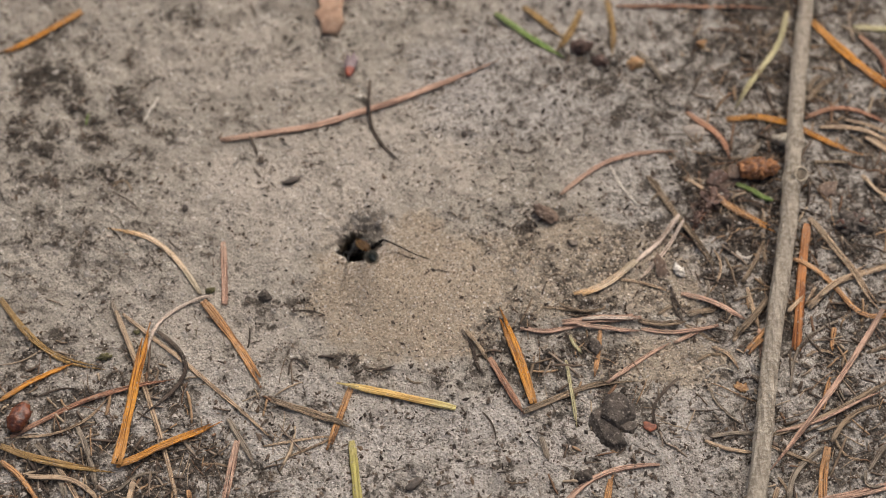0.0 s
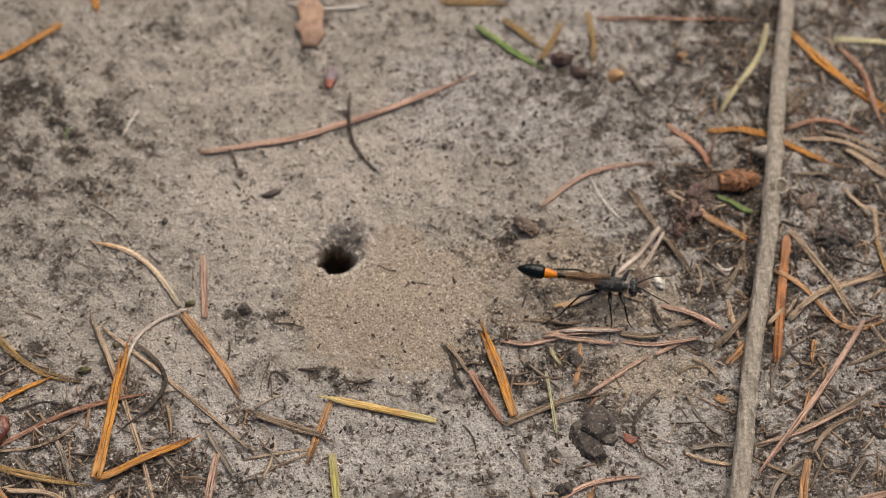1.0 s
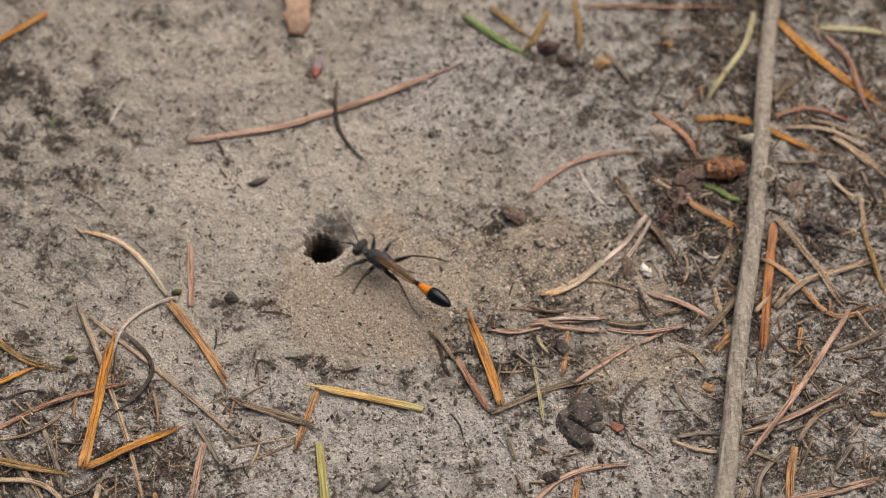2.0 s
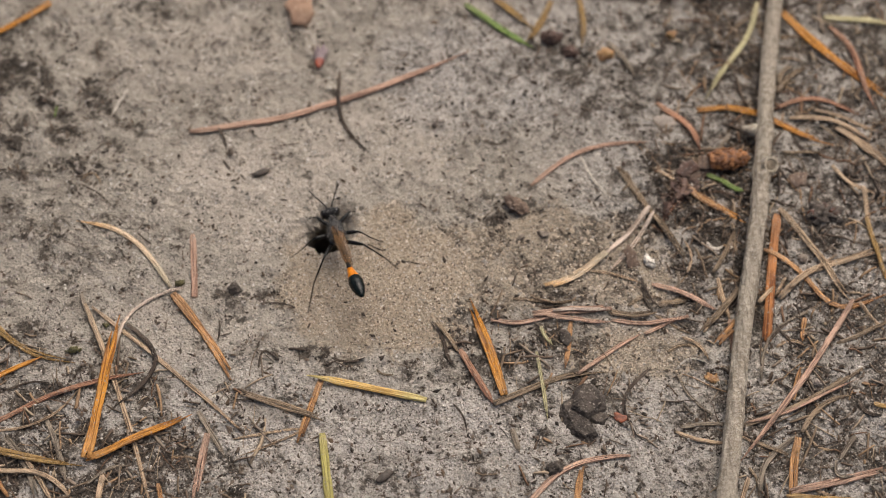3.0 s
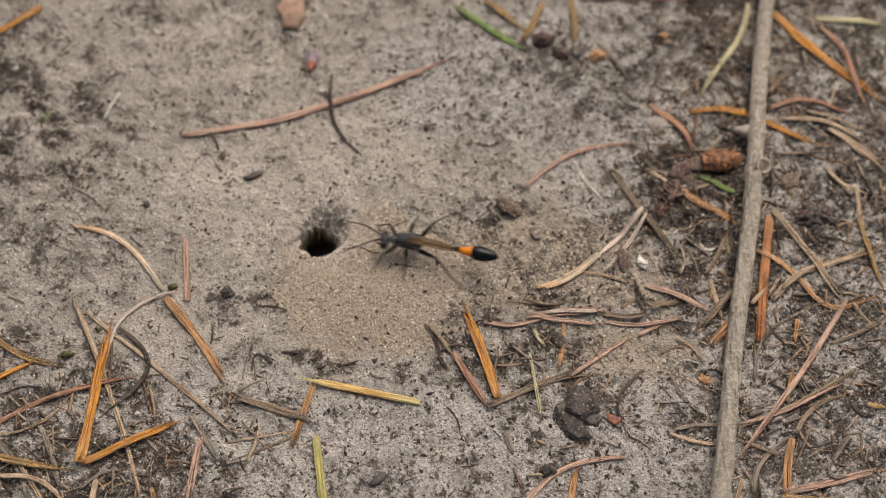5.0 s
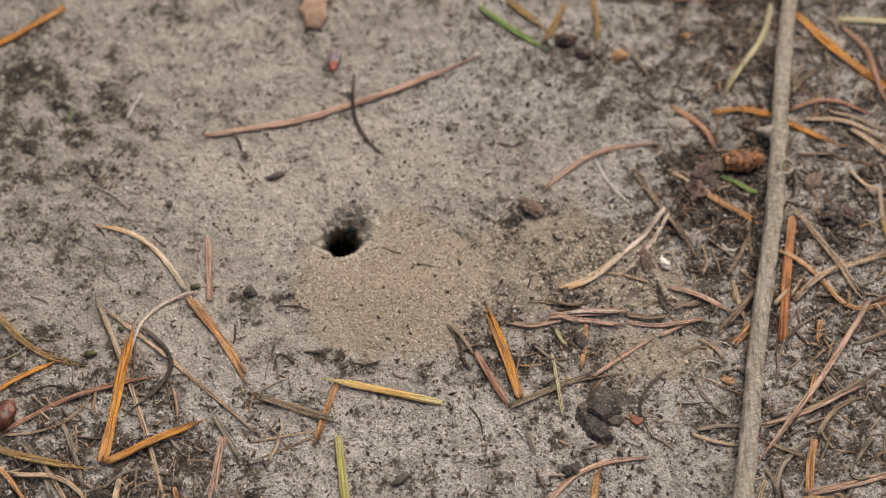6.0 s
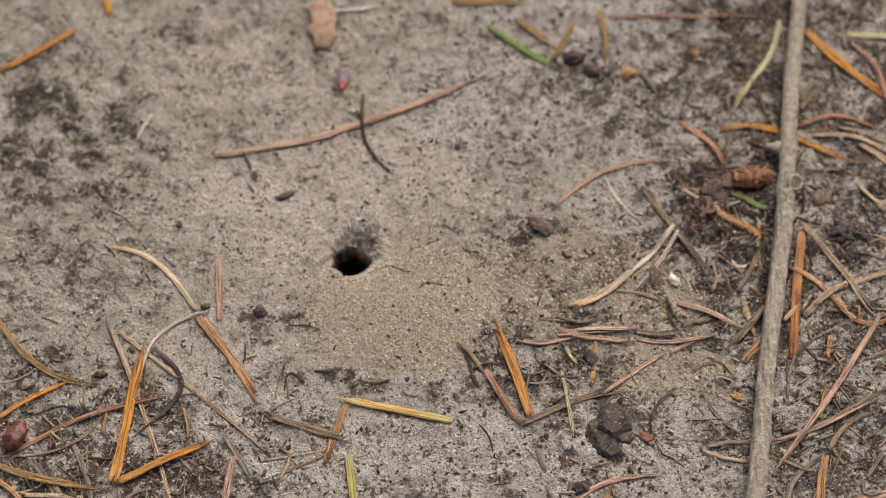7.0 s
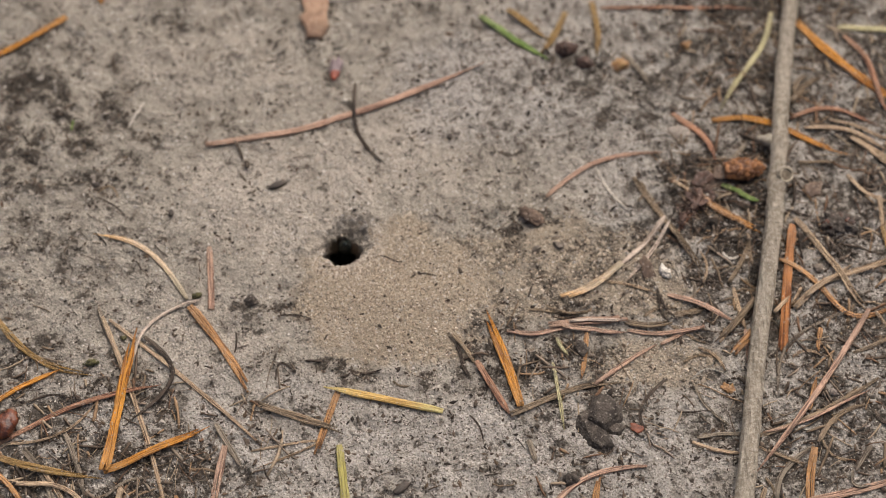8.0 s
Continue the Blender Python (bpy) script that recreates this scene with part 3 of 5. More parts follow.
def shreds(name, label, count, seed, where, material, longest, thickest):
    """Thin torn fibres and broken needle bits among the humus."""
    rng = random.Random(seed)
    bm = bmesh.new()
    made = 0
    while made < count:
        x, y = rng.uniform(-88, 90), rng.uniform(-58, 62)
        fan, humus, ash = cover(x, y)
        if rng.random() > where(x, y, humus, fan) or math.hypot(x - HOLE.x, y - HOLE.y) < 9:
            continue
        made += 1
        a, long, bend = rng.uniform(0, math.pi), rng.uniform(1.0, longest) * rng.uniform(0.3, 1), rng.uniform(-0.3, 0.3)
        path = []
        for i in range(5):
            s = i / 4 - 0.5
            px, py = x + long * (s * math.cos(a) - bend * (s * s - 0.25) * math.sin(a)), y + long * (s * math.sin(a) + bend * (s * s - 0.25) * math.cos(a))
            path.append(Vector((px, py, relief(px, py) + 0.10 + 0.25 * rng.random())) * MM)
        r = (0.05 + thickest * rng.random() ** 2) * MM
        rings = []
        for i, p in enumerate(path):
            ahead = (path[min(i + 1, 4)] - path[max(i - 1, 0)]).normalized()
            side = ahead.cross(Vector((0, 0, 1))).normalized()
            up = side.cross(ahead)
            q = r * (1 - 0.25 * abs(i / 2 - 1) ** 2) * rng.uniform(0.75, 1.2)
            rings.append([bm.verts.new(p + side * q), bm.verts.new(p + up * q * 0.6), bm.verts.new(p - side * q), bm.verts.new(p - up * q * 0.6)])
        for m, n in zip(rings, rings[1:]):
            for k in range(4):
                bm.faces.new((m[k], m[(k + 1) % 4], n[(k + 1) % 4], n[k]))
        bm.faces.new(rings[0][::-1])
        bm.faces.new(rings[-1])
    tagged(link(name, bm, material), label, kind="stuff")


def in_litter(x, y, humus, fan):
    bed = max(soft(x, 36, 48), 0.6 * soft(-y, 12, 22) * soft(-x, 14, 26), 0.6 * soft(-y, 6, 14) * soft(x, 6, 14))
    return bed * (0.05 + humus ** 1.4)


shreds("litter_shreds", "torn brown fibres and crumbled needle litter", 2000, 11, in_litter, SHRED, 9.0, 0.24)
shreds("root_hairs", "fine dark root hairs and bark threads on sand", 1100, 12, lambda x, y, humus, fan: (0.10 + 0.9 * humus) * (1 - fan), SPECK, 4.5, 0.12)


# ---- the twig ----
def thing(name, label, category, m, group=""):
    ob = new(name)
    ob.empty_display_size = 0.004
    ob.matrix_basis = m
    return tagged(ob, label, category, group)


def twig():
    """A grey twig lying across the litter, with a cut knot, a lichened stub and swollen nodes."""
    ob = thing("twig", "straight grey bare twig with a round knot lying on litter", "twig", pose(0, 0, 0))

    def at(s):
        return Vector((68.6 - 23.8 * s + 1.2 * math.sin(math.pi * s) + 0.25 * math.sin(17 * s), 75 - 145 * s, 1.75 + 0.25 * math.sin(5 * s))) * MM

    def size(s):
        y = 75 - 145 * s
        nodes = 0.28 * math.exp(-((y - 13.6) / 1.6) ** 2) + 0.20 * math.exp(-((y - 8.2) / 0.8) ** 2) + 0.12 * math.exp(-((y + 46) / 1.4) ** 2) + 0.22 * math.exp(-((y - 22) / 1.5) ** 2)
        return (1.34 + 0.24 * s + nodes) * MM

    def lobes(s, a):
        q = Vector((math.cos(a) * 2.4, math.sin(a) * 2.4, s * 26))
        return 1 + 0.13 * noise.noise(q) + 0.05 * math.sin(3 * a + 40 * s) * noise.noise(Vector((s * 18, 3, 1))) + 0.09 * noise.noise(Vector((math.cos(a) * 7, math.sin(a) * 7, s * 40))) + 0.05 * noise.noise(Vector((math.cos(a) * 12, math.sin(a) * 12, s * 160)))

    part("stem", sweep([at(i / 260) for i in range(261)], size, 28, 1.0, None, lobes), BARK, ob)
    foot = at((75 - 14.6) / 145)
    way = Vector((0.30, -0.46, 0.84)).normalized()
    rim = sweep([foot + Vector((0.55, 0.3, 0)) * MM + way * (0.1 + 0.2 * i) * MM for i in range(11)], lambda s: (1.62 - 0.32 * s + 0.18 * soft(s, 0.70, 0.92)) * MM, 18, 1.0, None, lambda s, a: 1 + 0.06 * math.sin(3 * a + 1) + 0.03 * math.sin(7 * a))
    knot = part("knot", rim, BARK, ob, "round branch scar")
    part("heartwood", sweep([foot + Vector((0.55, 0.3, 0)) * MM + way * v * MM for v in (1.9, 2.12, 2.16)], lambda s: (1.05 - 0.3 * soft(s, 0.7, 1.0)) * MM, 16), KNOT, knot, "paler cut wood")
    across = way.cross(Vector((0, 0, 1))).normalized()
    over = across.cross(way)
    hoop = [foot + Vector((0.55, 0.3, 0)) * MM + way * 2.1 * MM + (across * math.cos(2 * math.pi * k / 24) + over * math.sin(2 * math.pi * k / 24)) * 1.2 * MM for k in range(25)]
    part("rim", sweep(hoop, lambda s: (0.26 + 0.05 * math.sin(19 * s)) * MM, 8), RIM, knot, "pale raised rim")
    foot = at((75 - 22) / 145)
    part("stub", sweep([foot + Vector((-0.55 * i, 0.02 * i * i, -0.08 * i)) * MM for i in range(8)], lambda s: (0.95 + 0.4 * math.sin(5 * s) * s) * MM, 16, 1.0, None, lambda s, a: 1 + 0.40 * noise.noise(Vector((math.cos(a) * 2.4, math.sin(a) * 2.4, s * 6))) + 0.25 * noise.noise(Vector((math.cos(a) * 5, math.sin(a) * 5, s * 14)))), LICHEN, ob, "pale lichened side stub")


twig()


# ---- stones, clods, flakes, seeds ----
def lying(name, label, category, x, y, size, material, seed, rough=0.25, sink=0.25, turn=0.0, tip=0.0, detail=3, bumps=2.2, group=""):
    shape = crag(size, seed, 12, rough * 0.6) if name in ("peat_clod", "white_crumb", "resin_lump", "pebble", "bark_crumb") else lump(size, rough, seed, detail, bumps)
    ob = link(name, shape, material)
    ob.matrix_basis = pose(x * MM, y * MM, (ground_z(x, y) + size[2] * (1 - 2 * sink)) * MM, tip, tip * 0.6, turn)
    return tagged(ob, label, category, group)


def chip(name, label, category, x, y, rx, ry, thick, material, seed, turn=0.0, tip=0.0, curl=0.25, group=""):
    """A torn flake: an angular outline, curled, thicker in the middle."""
    rng = random.Random(seed)
    count, rows = 14, 4
    edge = [0.55 + 0.60 * rng.random() for _ in range(count)]
    bm = bmesh.new()
    faces = []
    for sign in (1, -1):
        mid = bm.verts.new((0, 0, sign * thick * 0.5 * MM))
        rings = []
        for r in range(1, rows + 1):
            q = r / rows
            ring = []
            for k in range(count):
                a = 2 * math.pi * k / count
                px, py = rx * edge[k] * q * math.cos(a), ry * edge[k] * q * math.sin(a)
                pz = sign * thick * 0.5 * (1 - 0.55 * q ** 3) + curl * (px / rx) ** 2 * rx * 0.5 + 0.12 * thick * noise.noise(Vector((px * 2, py * 2, seed)))
                ring.append(bm.verts.new((px * MM, py * MM, pz * MM)))
            rings.append(ring)
        for k in range(count):
            bm.faces.new((mid, rings[0][k], rings[0][(k + 1) % count]))
            for m, n in zip(rings, rings[1:]):
                bm.faces.new((m[k], n[k], n[(k + 1) % count], m[(k + 1) % count]))
        faces.append(rings[-1])
    for k in range(count):
        bm.faces.new((faces[0][k], faces[1][k], faces[1][(k + 1) % count], faces[0][(k + 1) % count]))
    bmesh.ops.recalc_face_normals(bm, faces=bm.faces)
    ob = link(name, bm, material)
    ob.matrix_basis = pose(x * MM, y * MM, (ground_z(x, y) + thick * 0.5 + abs(math.sin(radians(tip))) * ry * 0.6) * MM, tip, 0, turn)
    return tagged(ob, label, category, group)


def broken(size, faces, seed, rough=0.05):
    """A lump of half sizes (x, y, z) in mm broken along flat faces, each a normal and its distance."""
    bm = bmesh.new()
    bmesh.ops.create_icosphere(bm, subdivisions=5, radius=1)
    cuts = [(Vector(f[:3]).normalized(), f[3]) for f in faces]
    for v in bm.verts:
        n = v.co.normalized()
        r = min([1.0] + [far / max(0.05, n.dot(face)) for face, far in cuts])
        q = n * 3 + Vector((seed * 2.3, 0, 0))
        r *= 1 + rough * (noise.noise(q) + 0.8 * noise.noise(q * 2.6) + 0.8 * noise.noise(q * 6) + 0.6 * noise.noise(q * 13))
        v.co = Vector((n.x * size[0], n.y * size[1], n.z * size[2])) * r * MM
    return bm


def peat_clod():
    """A broken clod: a blocky head and a flat wedge running out from under it, one crumbling mass."""
    x, y = 27.7, -31.4
    bm = broken((3.9, 4.0, 2.3), ((1, 0.1, 0.25, 0.62), (-0.95, 0.35, 0.3, 0.66), (-0.5, -0.85, 0.3, 0.78), (0.6, -0.8, 0.3, 0.60), (-0.15, 1, 0.25, 0.74), (0.1, -0.2, 1, 0.62), (0.75, 0.65, 0.3, 0.60)), 61)
    bmesh.ops.translate(bm, verts=bm.verts, vec=Vector((0.9, 1.9, 0.2)) * MM)
    for size, seed, px, py, pz, turn in (((2.9, 4.6, 1.7), 57, -0.9, -1.9, -0.2, 22), ((2.2, 2.4, 1.2), 59, 2.0, -0.6, -0.4, 40)):
        more = broken(size, ((1, 0.2, 0.4, 0.58), (-1, 0.1, 0.5, 0.62), (0.1, -1, 0.3, 0.72), (0.2, 0.1, 1, 0.55), (-0.6, -0.7, 0.3, 0.66)), seed, 0.07)
        bmesh.ops.transform(more, matrix=pose(px * MM, py * MM, pz * MM, 0, 0, turn), verts=more.verts)
        me = bpy.data.meshes.new("piece")
        more.to_mesh(me)
        more.free()
        bm.from_mesh(me)
        bpy.data.meshes.remove(me)
    ob = link("peat_clod", bm, PEAT)
    ob.matrix_basis = pose(x * MM, y * MM, (ground_z(x, y) + 0.05) * MM)
    tagged(ob, "dark angular clod of peaty soil on sand", "clod")


peat_clod()
lying("peat_clod", "small dark rounded clod of peaty soil", "clod", 25.3, -17.7, (1.5, 1.6, 1.1), PEAT, 5, 0.22, 0.25)
lying("peat_clod", "small grey black crumbly clod on sand", "clod", -29.7, -8.8, (1.5, 1.5, 0.9), PEAT, 6, 0.35, 0.3)
lying("pebble", "dark brown rough pebble half sunk in sand", "pebble", 22.6, -41.2, (1.9, 1.5, 1.1), PEAT, 7, 0.4, 0.36)
lying("pebble", "small grey brown pebble on tan sand", "pebble", 21.9, 1.8, (1.0, 0.8, 0.6), DULL_STONE, 8, 0.4, 0.33)
lying("pebble", "small brown pebble on tan sand", "pebble", 18.2, 1.0, (1.0, 0.6, 0.5), DULL_STONE, 9, 0.4, 0.33, 20)
lying("pebble", "small grey speckled pebble among needle litter", "pebble", 65.9, -2.3, (1.0, 0.9, 0.6), DULL_STONE, 10, 0.4, 0.35)
lying("pebble", "dull grey pebble among needle litter", "pebble", 65.9, -26.0, (0.9, 0.75, 0.55), PEBBLE, 12, 0.3, 0.25)
lying("pebble", "tiny pale grey pebble by a needle", "pebble", 65.6, 2.8, (0.45, 0.4, 0.3), PEBBLE, 13, 0.3, 0.2)
lying("white_crumb", "rough white chalky crumb on tan sand", "crumb", 40.0, -3.2, (0.95, 1.55, 0.75), WHITE_CHALK, 14, 0.7, 0.25, 35)
lying("quartz_grain", "single bright white quartz grain on sand", "grain", -4.6, 13.4, (0.36, 0.30, 0.28), WHITE_CHALK, 15, 0.2, 0.2, detail=1)
lying("quartz_grain", "single bright white quartz grain by a needle", "grain", -14.9, 31.6, (0.45, 0.42, 0.35), WHITE_CHALK, 16, 0.2, 0.2, detail=1)
lying("dark_seed", "flat dark brown seed lying on sand", "seed", -26.2, 14.0, (1.7, 0.6, 0.42), DARK_SEED, 17, 0.2, 0.1, 24)
lying("dark_seed", "round black seed lying on sand", "seed", 3.6, 24.0, (0.55, 0.6, 0.45), DARK_SEED, 18, 0.12, 0.2)
lying("dark_seed", "small dark seed lying on sand", "seed", -44.2, 8.3, (0.5, 0.7, 0.4), DARK_SEED, 19, 0.15, 0.2)
lying("dark_seed", "dark brown leaf shaped seed on sand", "seed", -4.4, -42.6, (1.6, 0.7, 0.4), DARK_SEED, 20, 0.2, 0.1, 40)
lying("dark_seed", "small dark seed on sand beside needles", "seed", -57.5, 14.2, (0.7, 0.5, 0.35), DARK_SEED, 21, 0.15, 0.2)
lying("bark_crumb", "lump of brown bark on dark humus", "bark", 17.6, 7.4, (2.0, 1.6, 1.2), BARK_FLAKE, 22, 0.4, 0.28, -50, 0)
lying("bark_crumb", "dark crumb of old bark under a needle", "bark", 24.6, 42.7, (2.5, 2.2, 1.4), DARK_BARK, 23, 0.5, 0.28, 10, 0, 3, 2.8)
lying("bark_crumb", "dark crumb of old bark on sand", "bark", 27.6, 39.6, (1.9, 1.3, 0.9), DARK_BARK, 24, 0.5, 0.3, -20, 0, 3, 2.8)
lying("resin_lump", "amber lump of pine resin bedded in sand", "resin", 34.1, 39.4, (1.9, 1.4, 0.9), RESIN, 25, 0.6, 0.35, 20, 0)
lying("resin_lump", "small amber drop of resin in sand", "resin", 49.2, -24.9, (1.4, 1.2, 0.5), RESIN, 26, 0.5, 0.38)
lying("resin_lump", "small brown crumb of resin in sand", "resin", 46.3, 44.1, (1.1, 0.8, 0.5), RESIN, 27, 0.5, 0.38)
lying("moss_bud", "tiny olive green moss bud by a needle", "moss", -38.9, -7.6, (0.8, 0.5, 0.4), MOSS, 28, 0.5, 0.2, 30, 0, 3, 5.0)
lying("moss_bud", "tiny olive green moss bud on humus", "moss", -50.6, -15.8, (0.5, 0.4, 0.3), MOSS, 29, 0.5, 0.25, 0, 0, 3, 5.0)
lying("moss_bud", "olive moss tuft on the end of a needle", "moss", -55.4, -20.5, (1.1, 0.55, 0.5), MOSS, 47, 0.6, 0.1, 10, 0, 3, 6.0)
chip("bark_flake", "pale brown flake of pine bark on sand", "bark", -20.8, 49.6, 3.0, 5.6, 1.0, PALE_FLAKE, 36, 8, 4, 0.3)
chip("bark_flake", "brown triangular flake of bark on edge", "bark", 36.9, -2.9, 1.6, 2.5, 0.35, BARK_FLAKE, 32, 30, 30, 0.2)
chip("bark_flake", "small red brown flake of bark on sand", "bark", 33.5, -32.4, 1.3, 0.8, 0.3, RED_FLAKE, 33, -18, 10, 0.4)
chip("bark_flake", "torn purple brown bud flake by a catkin", "bark", 47.3, 15.2, 2.4, 1.5, 0.35, DARK_BARK, 34, 30, 22, 0.8)
chip("bark_flake", "torn brown bud flake leaning on litter", "bark", 45.9, 10.8, 2.2, 1.6, 0.35, DARK_BARK, 35, -30, -25, 0.8)
chip("bark_flake", "thin grey brown flake of bark on litter", "bark", 49.3, 14.9, 2.3, 1.4, 0.3, BARK_FLAKE, 36, 10, 14, 0.5)
chip("bark_flake", "pale grey brown flake among the humus", "bark", 44.1, 25.2, 2.8, 1.3, 0.35, PEBBLE, 37, -12, 8, 0.3)
chip("bark_flake", "curled papery brown bud flake by a catkin", "bark", 50.2, 16.6, 2.0, 1.7, 0.3, BARK_FLAKE, 44, 60, -24, 0.7)
chip("bark_flake", "dark purple brown torn flake on litter", "bark", 48.4, 12.4, 1.8, 1.2, 0.3, DARK_BARK, 45, -50, 30, 0.7)
chip("bark_flake", "dark flake of rotted bark on humus", "bark", 61.6, 33.0, 1.8, 2.8, 0.4, PEAT, 38, 24, 10, 0.3)
chip("bark_flake", "brown flake of weathered bark on humus", "bark", 66.5, 13.2, 2.6, 1.6, 0.4, BARK_FLAKE, 39, 28, 10, 0.3)


def red_seed():
    """A glossy red brown bud of overlapping scales, with a dull scar at one end."""
    x, y = -68.1, -31.8
    ob = thing("scaly_bud", "glossy red brown scaly bud among dry needles", "bud", pose(x * MM, y * MM, (ground_z(x, y) + 1.2) * MM, 0, 0, 72))
    bm = sweep([Vector((-2.9 + 5.8 * i / 44, 0, 0)) * MM for i in range(45)], lambda s: max(0.03, 1.9 * math.sqrt(max(0.0, 1 - (2 * s - 1) ** 2)) * (1 - 0.22 * s)) * MM, 24, 0.82, None, lambda s, a: 1 + 0.16 * noise.noise(Vector((math.cos(a) * 2, math.sin(a) * 2, s * 4))) + 0.16 * ((3.4 * s + 0.5 * math.cos(a + 0.6) + 0.2 * math.sin(3 * a)) % 1.0 - 0.5))
    body = part("body", bm, RED_SEED, ob)
    part("scar", sweep([Vector((2.3 + 0.16 * i, 0, 0.05)) * MM for i in range(5)], lambda s: (0.95 - 0.6 * s) * MM, 12, 0.8), BARK_FLAKE, body, "dull pale scar")


def bud_husk():
    """A shed bud: a grey papery husk over a red tip."""
    x, y = -16.7, 37.6
    ob = thing("bud_husk", "shed pine bud with grey husk and red tip", "bud", pose(x * MM, y * MM, (ground_z(x, y) + 0.75) * MM, 0, 0, -98))
    part("tip", sweep([Vector((-0.4 + 2.5 * i / 12, 0, 0)) * MM for i in range(13)], lambda s: (0.85 * math.sqrt(max(0.004, 1 - s ** 2.4))) * MM, 14, 0.8), RED_BUD, ob, "orange red tip")
    for k, turn in enumerate((0, 70, 140, 215, 290)):
        bm = bmesh.new()
        bmesh.ops.create_grid(bm, x_segments=8, y_segments=4, size=1)
        for v in bm.verts:
            u, w = v.co.x * 0.5 + 0.5, v.co.y
            wide, r = 0.8 * math.sin(math.pi * min(1.0, 0.15 + 0.85 * u)) + 0.12, 0.70 + 0.40 * math.sin(2.2 * u)
            a = radians(turn) + w * wide * 0.8
            v.co = Vector((0.7 - 3.4 * u + 0.4 * k / 5, math.cos(a) * r, math.sin(a) * r * 0.8)) * MM
        solid(bm, 0.12)
        part("husk_scale", bm, GREY_BUD, ob)


def solid(bm, thick):
    """Gives a sheet its thickness (mm)."""
    bmesh.ops.recalc_face_normals(bm, faces=bm.faces)
    bmesh.ops.solidify(bm, geom=bm.faces[:], thickness=thick * MM)
    bmesh.ops.recalc_face_normals(bm, faces=bm.faces)


def catkin():
    """A spent pine catkin: an axis covered in small curled scales."""
    x, y = 54.6, 16.9
    ob = thing("pine_catkin", "spent orange brown pine catkin with crumbling scales", "catkin", pose(x * MM, y * MM, (ground_z(x, y) + 1.3) * MM, 0, 0, 4))
    part("axis", sweep([Vector((-3.4 + 6.6 * i / 24, 0, 0)) * MM for i in range(25)], lambda s: (0.5 + 1.30 * math.sin(math.pi * min(1, 0.12 + 0.86 * s)) ** 0.8) * MM, 14, 0.9, None, lambda s, a: 1 + 0.2 * noise.noise(Vector((math.cos(a) * 3, math.sin(a) * 3, s * 9)))), CONE, ob)
    rng = random.Random(4)
    meshes = []
    for k in range(4):
        bm = lump((0.62, 0.50, 0.20), 0.35, 50 + k, 1, 2.0)
        me = bpy.data.meshes.new("scale")
        bm.to_mesh(me)
        bm.free()
        me.materials.append(PALE_CONE if k > 1 else CONE)
        meshes.append(me)
    for i in range(84):
        s = rng.random()
        a, px = rng.uniform(-0.4, math.pi + 0.4), -3.2 + 6.3 * s
        r = 0.5 + 1.40 * math.sin(math.pi * min(1, 0.12 + 0.86 * s)) ** 0.8
        ob_scale = new("scale", meshes[i % 4])
        ob_scale.parent = ob
        ob_scale.matrix_basis = pose(px * MM, math.cos(a) * r * MM, math.sin(a) * r * 0.9 * MM, math.degrees(a) - 90 + rng.uniform(-30, 30), rng.uniform(-40, 10), rng.uniform(-30, 30))


def scale_cluster():
    """A broken cone base: a few glossy red scales stuck with sand."""
    x, y = 69.8, 6.2
    ob = thing("cone_fragment", "broken red brown cone fragment half buried in humus", "cone", pose(x * MM, y * MM, (ground_z(x, y) + 0.4) * MM))
    part("core", lump((3.0, 2.1, 1.25), 0.45, 61, 4, 3.0), PEAT, ob)
    for i, (px, py, turn) in enumerate(((-1.9, -0.2, 40), (-0.6, 0.5, 100), (0.5, -0.4, 200), (1.5, 0.6, 280), (2.2, -0.2, 330), (0.2, 1.1, 20), (-1.2, -0.9, 150))):
        sc = part("scale", lump((0.85, 0.55, 0.25), 0.3, 70 + i, 2, 2.0), RED_SEED if i % 3 == 0 else DARK_BARK, ob)
        sc.matrix_basis = pose(px * MM, py * MM, 0.75 * MM, 15, -25, turn)


red_seed()
bud_husk()
catkin()
scale_cluster()


def dry_catkin():
    """An old catkin stripped to a dark crooked axis with bristly stalks."""
    x, y = 45.1, 9.5
    ob = thing("dry_catkin", "stripped dark brown catkin with bristly stalks on litter", "catkin", pose(x * MM, y * MM, (ground_z(x, y) + 0.9) * MM, 0, 0, 62))
    part("axis", sweep([Vector((-4.2 + 8.4 * i / 24, 0.5 * math.sin(i * 0.3), 0.2 * math.sin(i * 0.5))) * MM for i in range(25)], lambda s: (0.45 + 0.25 * math.sin(9 * s) ** 2) * MM, 10, 0.9), DARK_BARK, ob)
    rng = random.Random(9)
    for i in range(64):
        s, a = rng.uniform(-4.1, 4.1), rng.uniform(0, 2 * math.pi)
        out, long = Vector((rng.uniform(-0.7, 0.7), math.cos(a), 0.75 * math.sin(a))), rng.uniform(0.8, 2.3)
        bend = Vector((rng.uniform(-0.4, 0.4), rng.uniform(-0.4, 0.4), -0.25))
        part("bristle", sweep([(Vector((s, 0.3, 0.1)) + out * long * k / 4 + bend * (k / 4) ** 2) * MM for k in range(5)], lambda s: (0.11 + 0.13 * soft(s, 0.5, 1.0) * (i % 3 == 0)) * MM, 5), DARK_BARK if i % 3 else BARK_FLAKE, ob)


dry_catkin()


# ---- fallen needles ----
OCCUPIED = {}


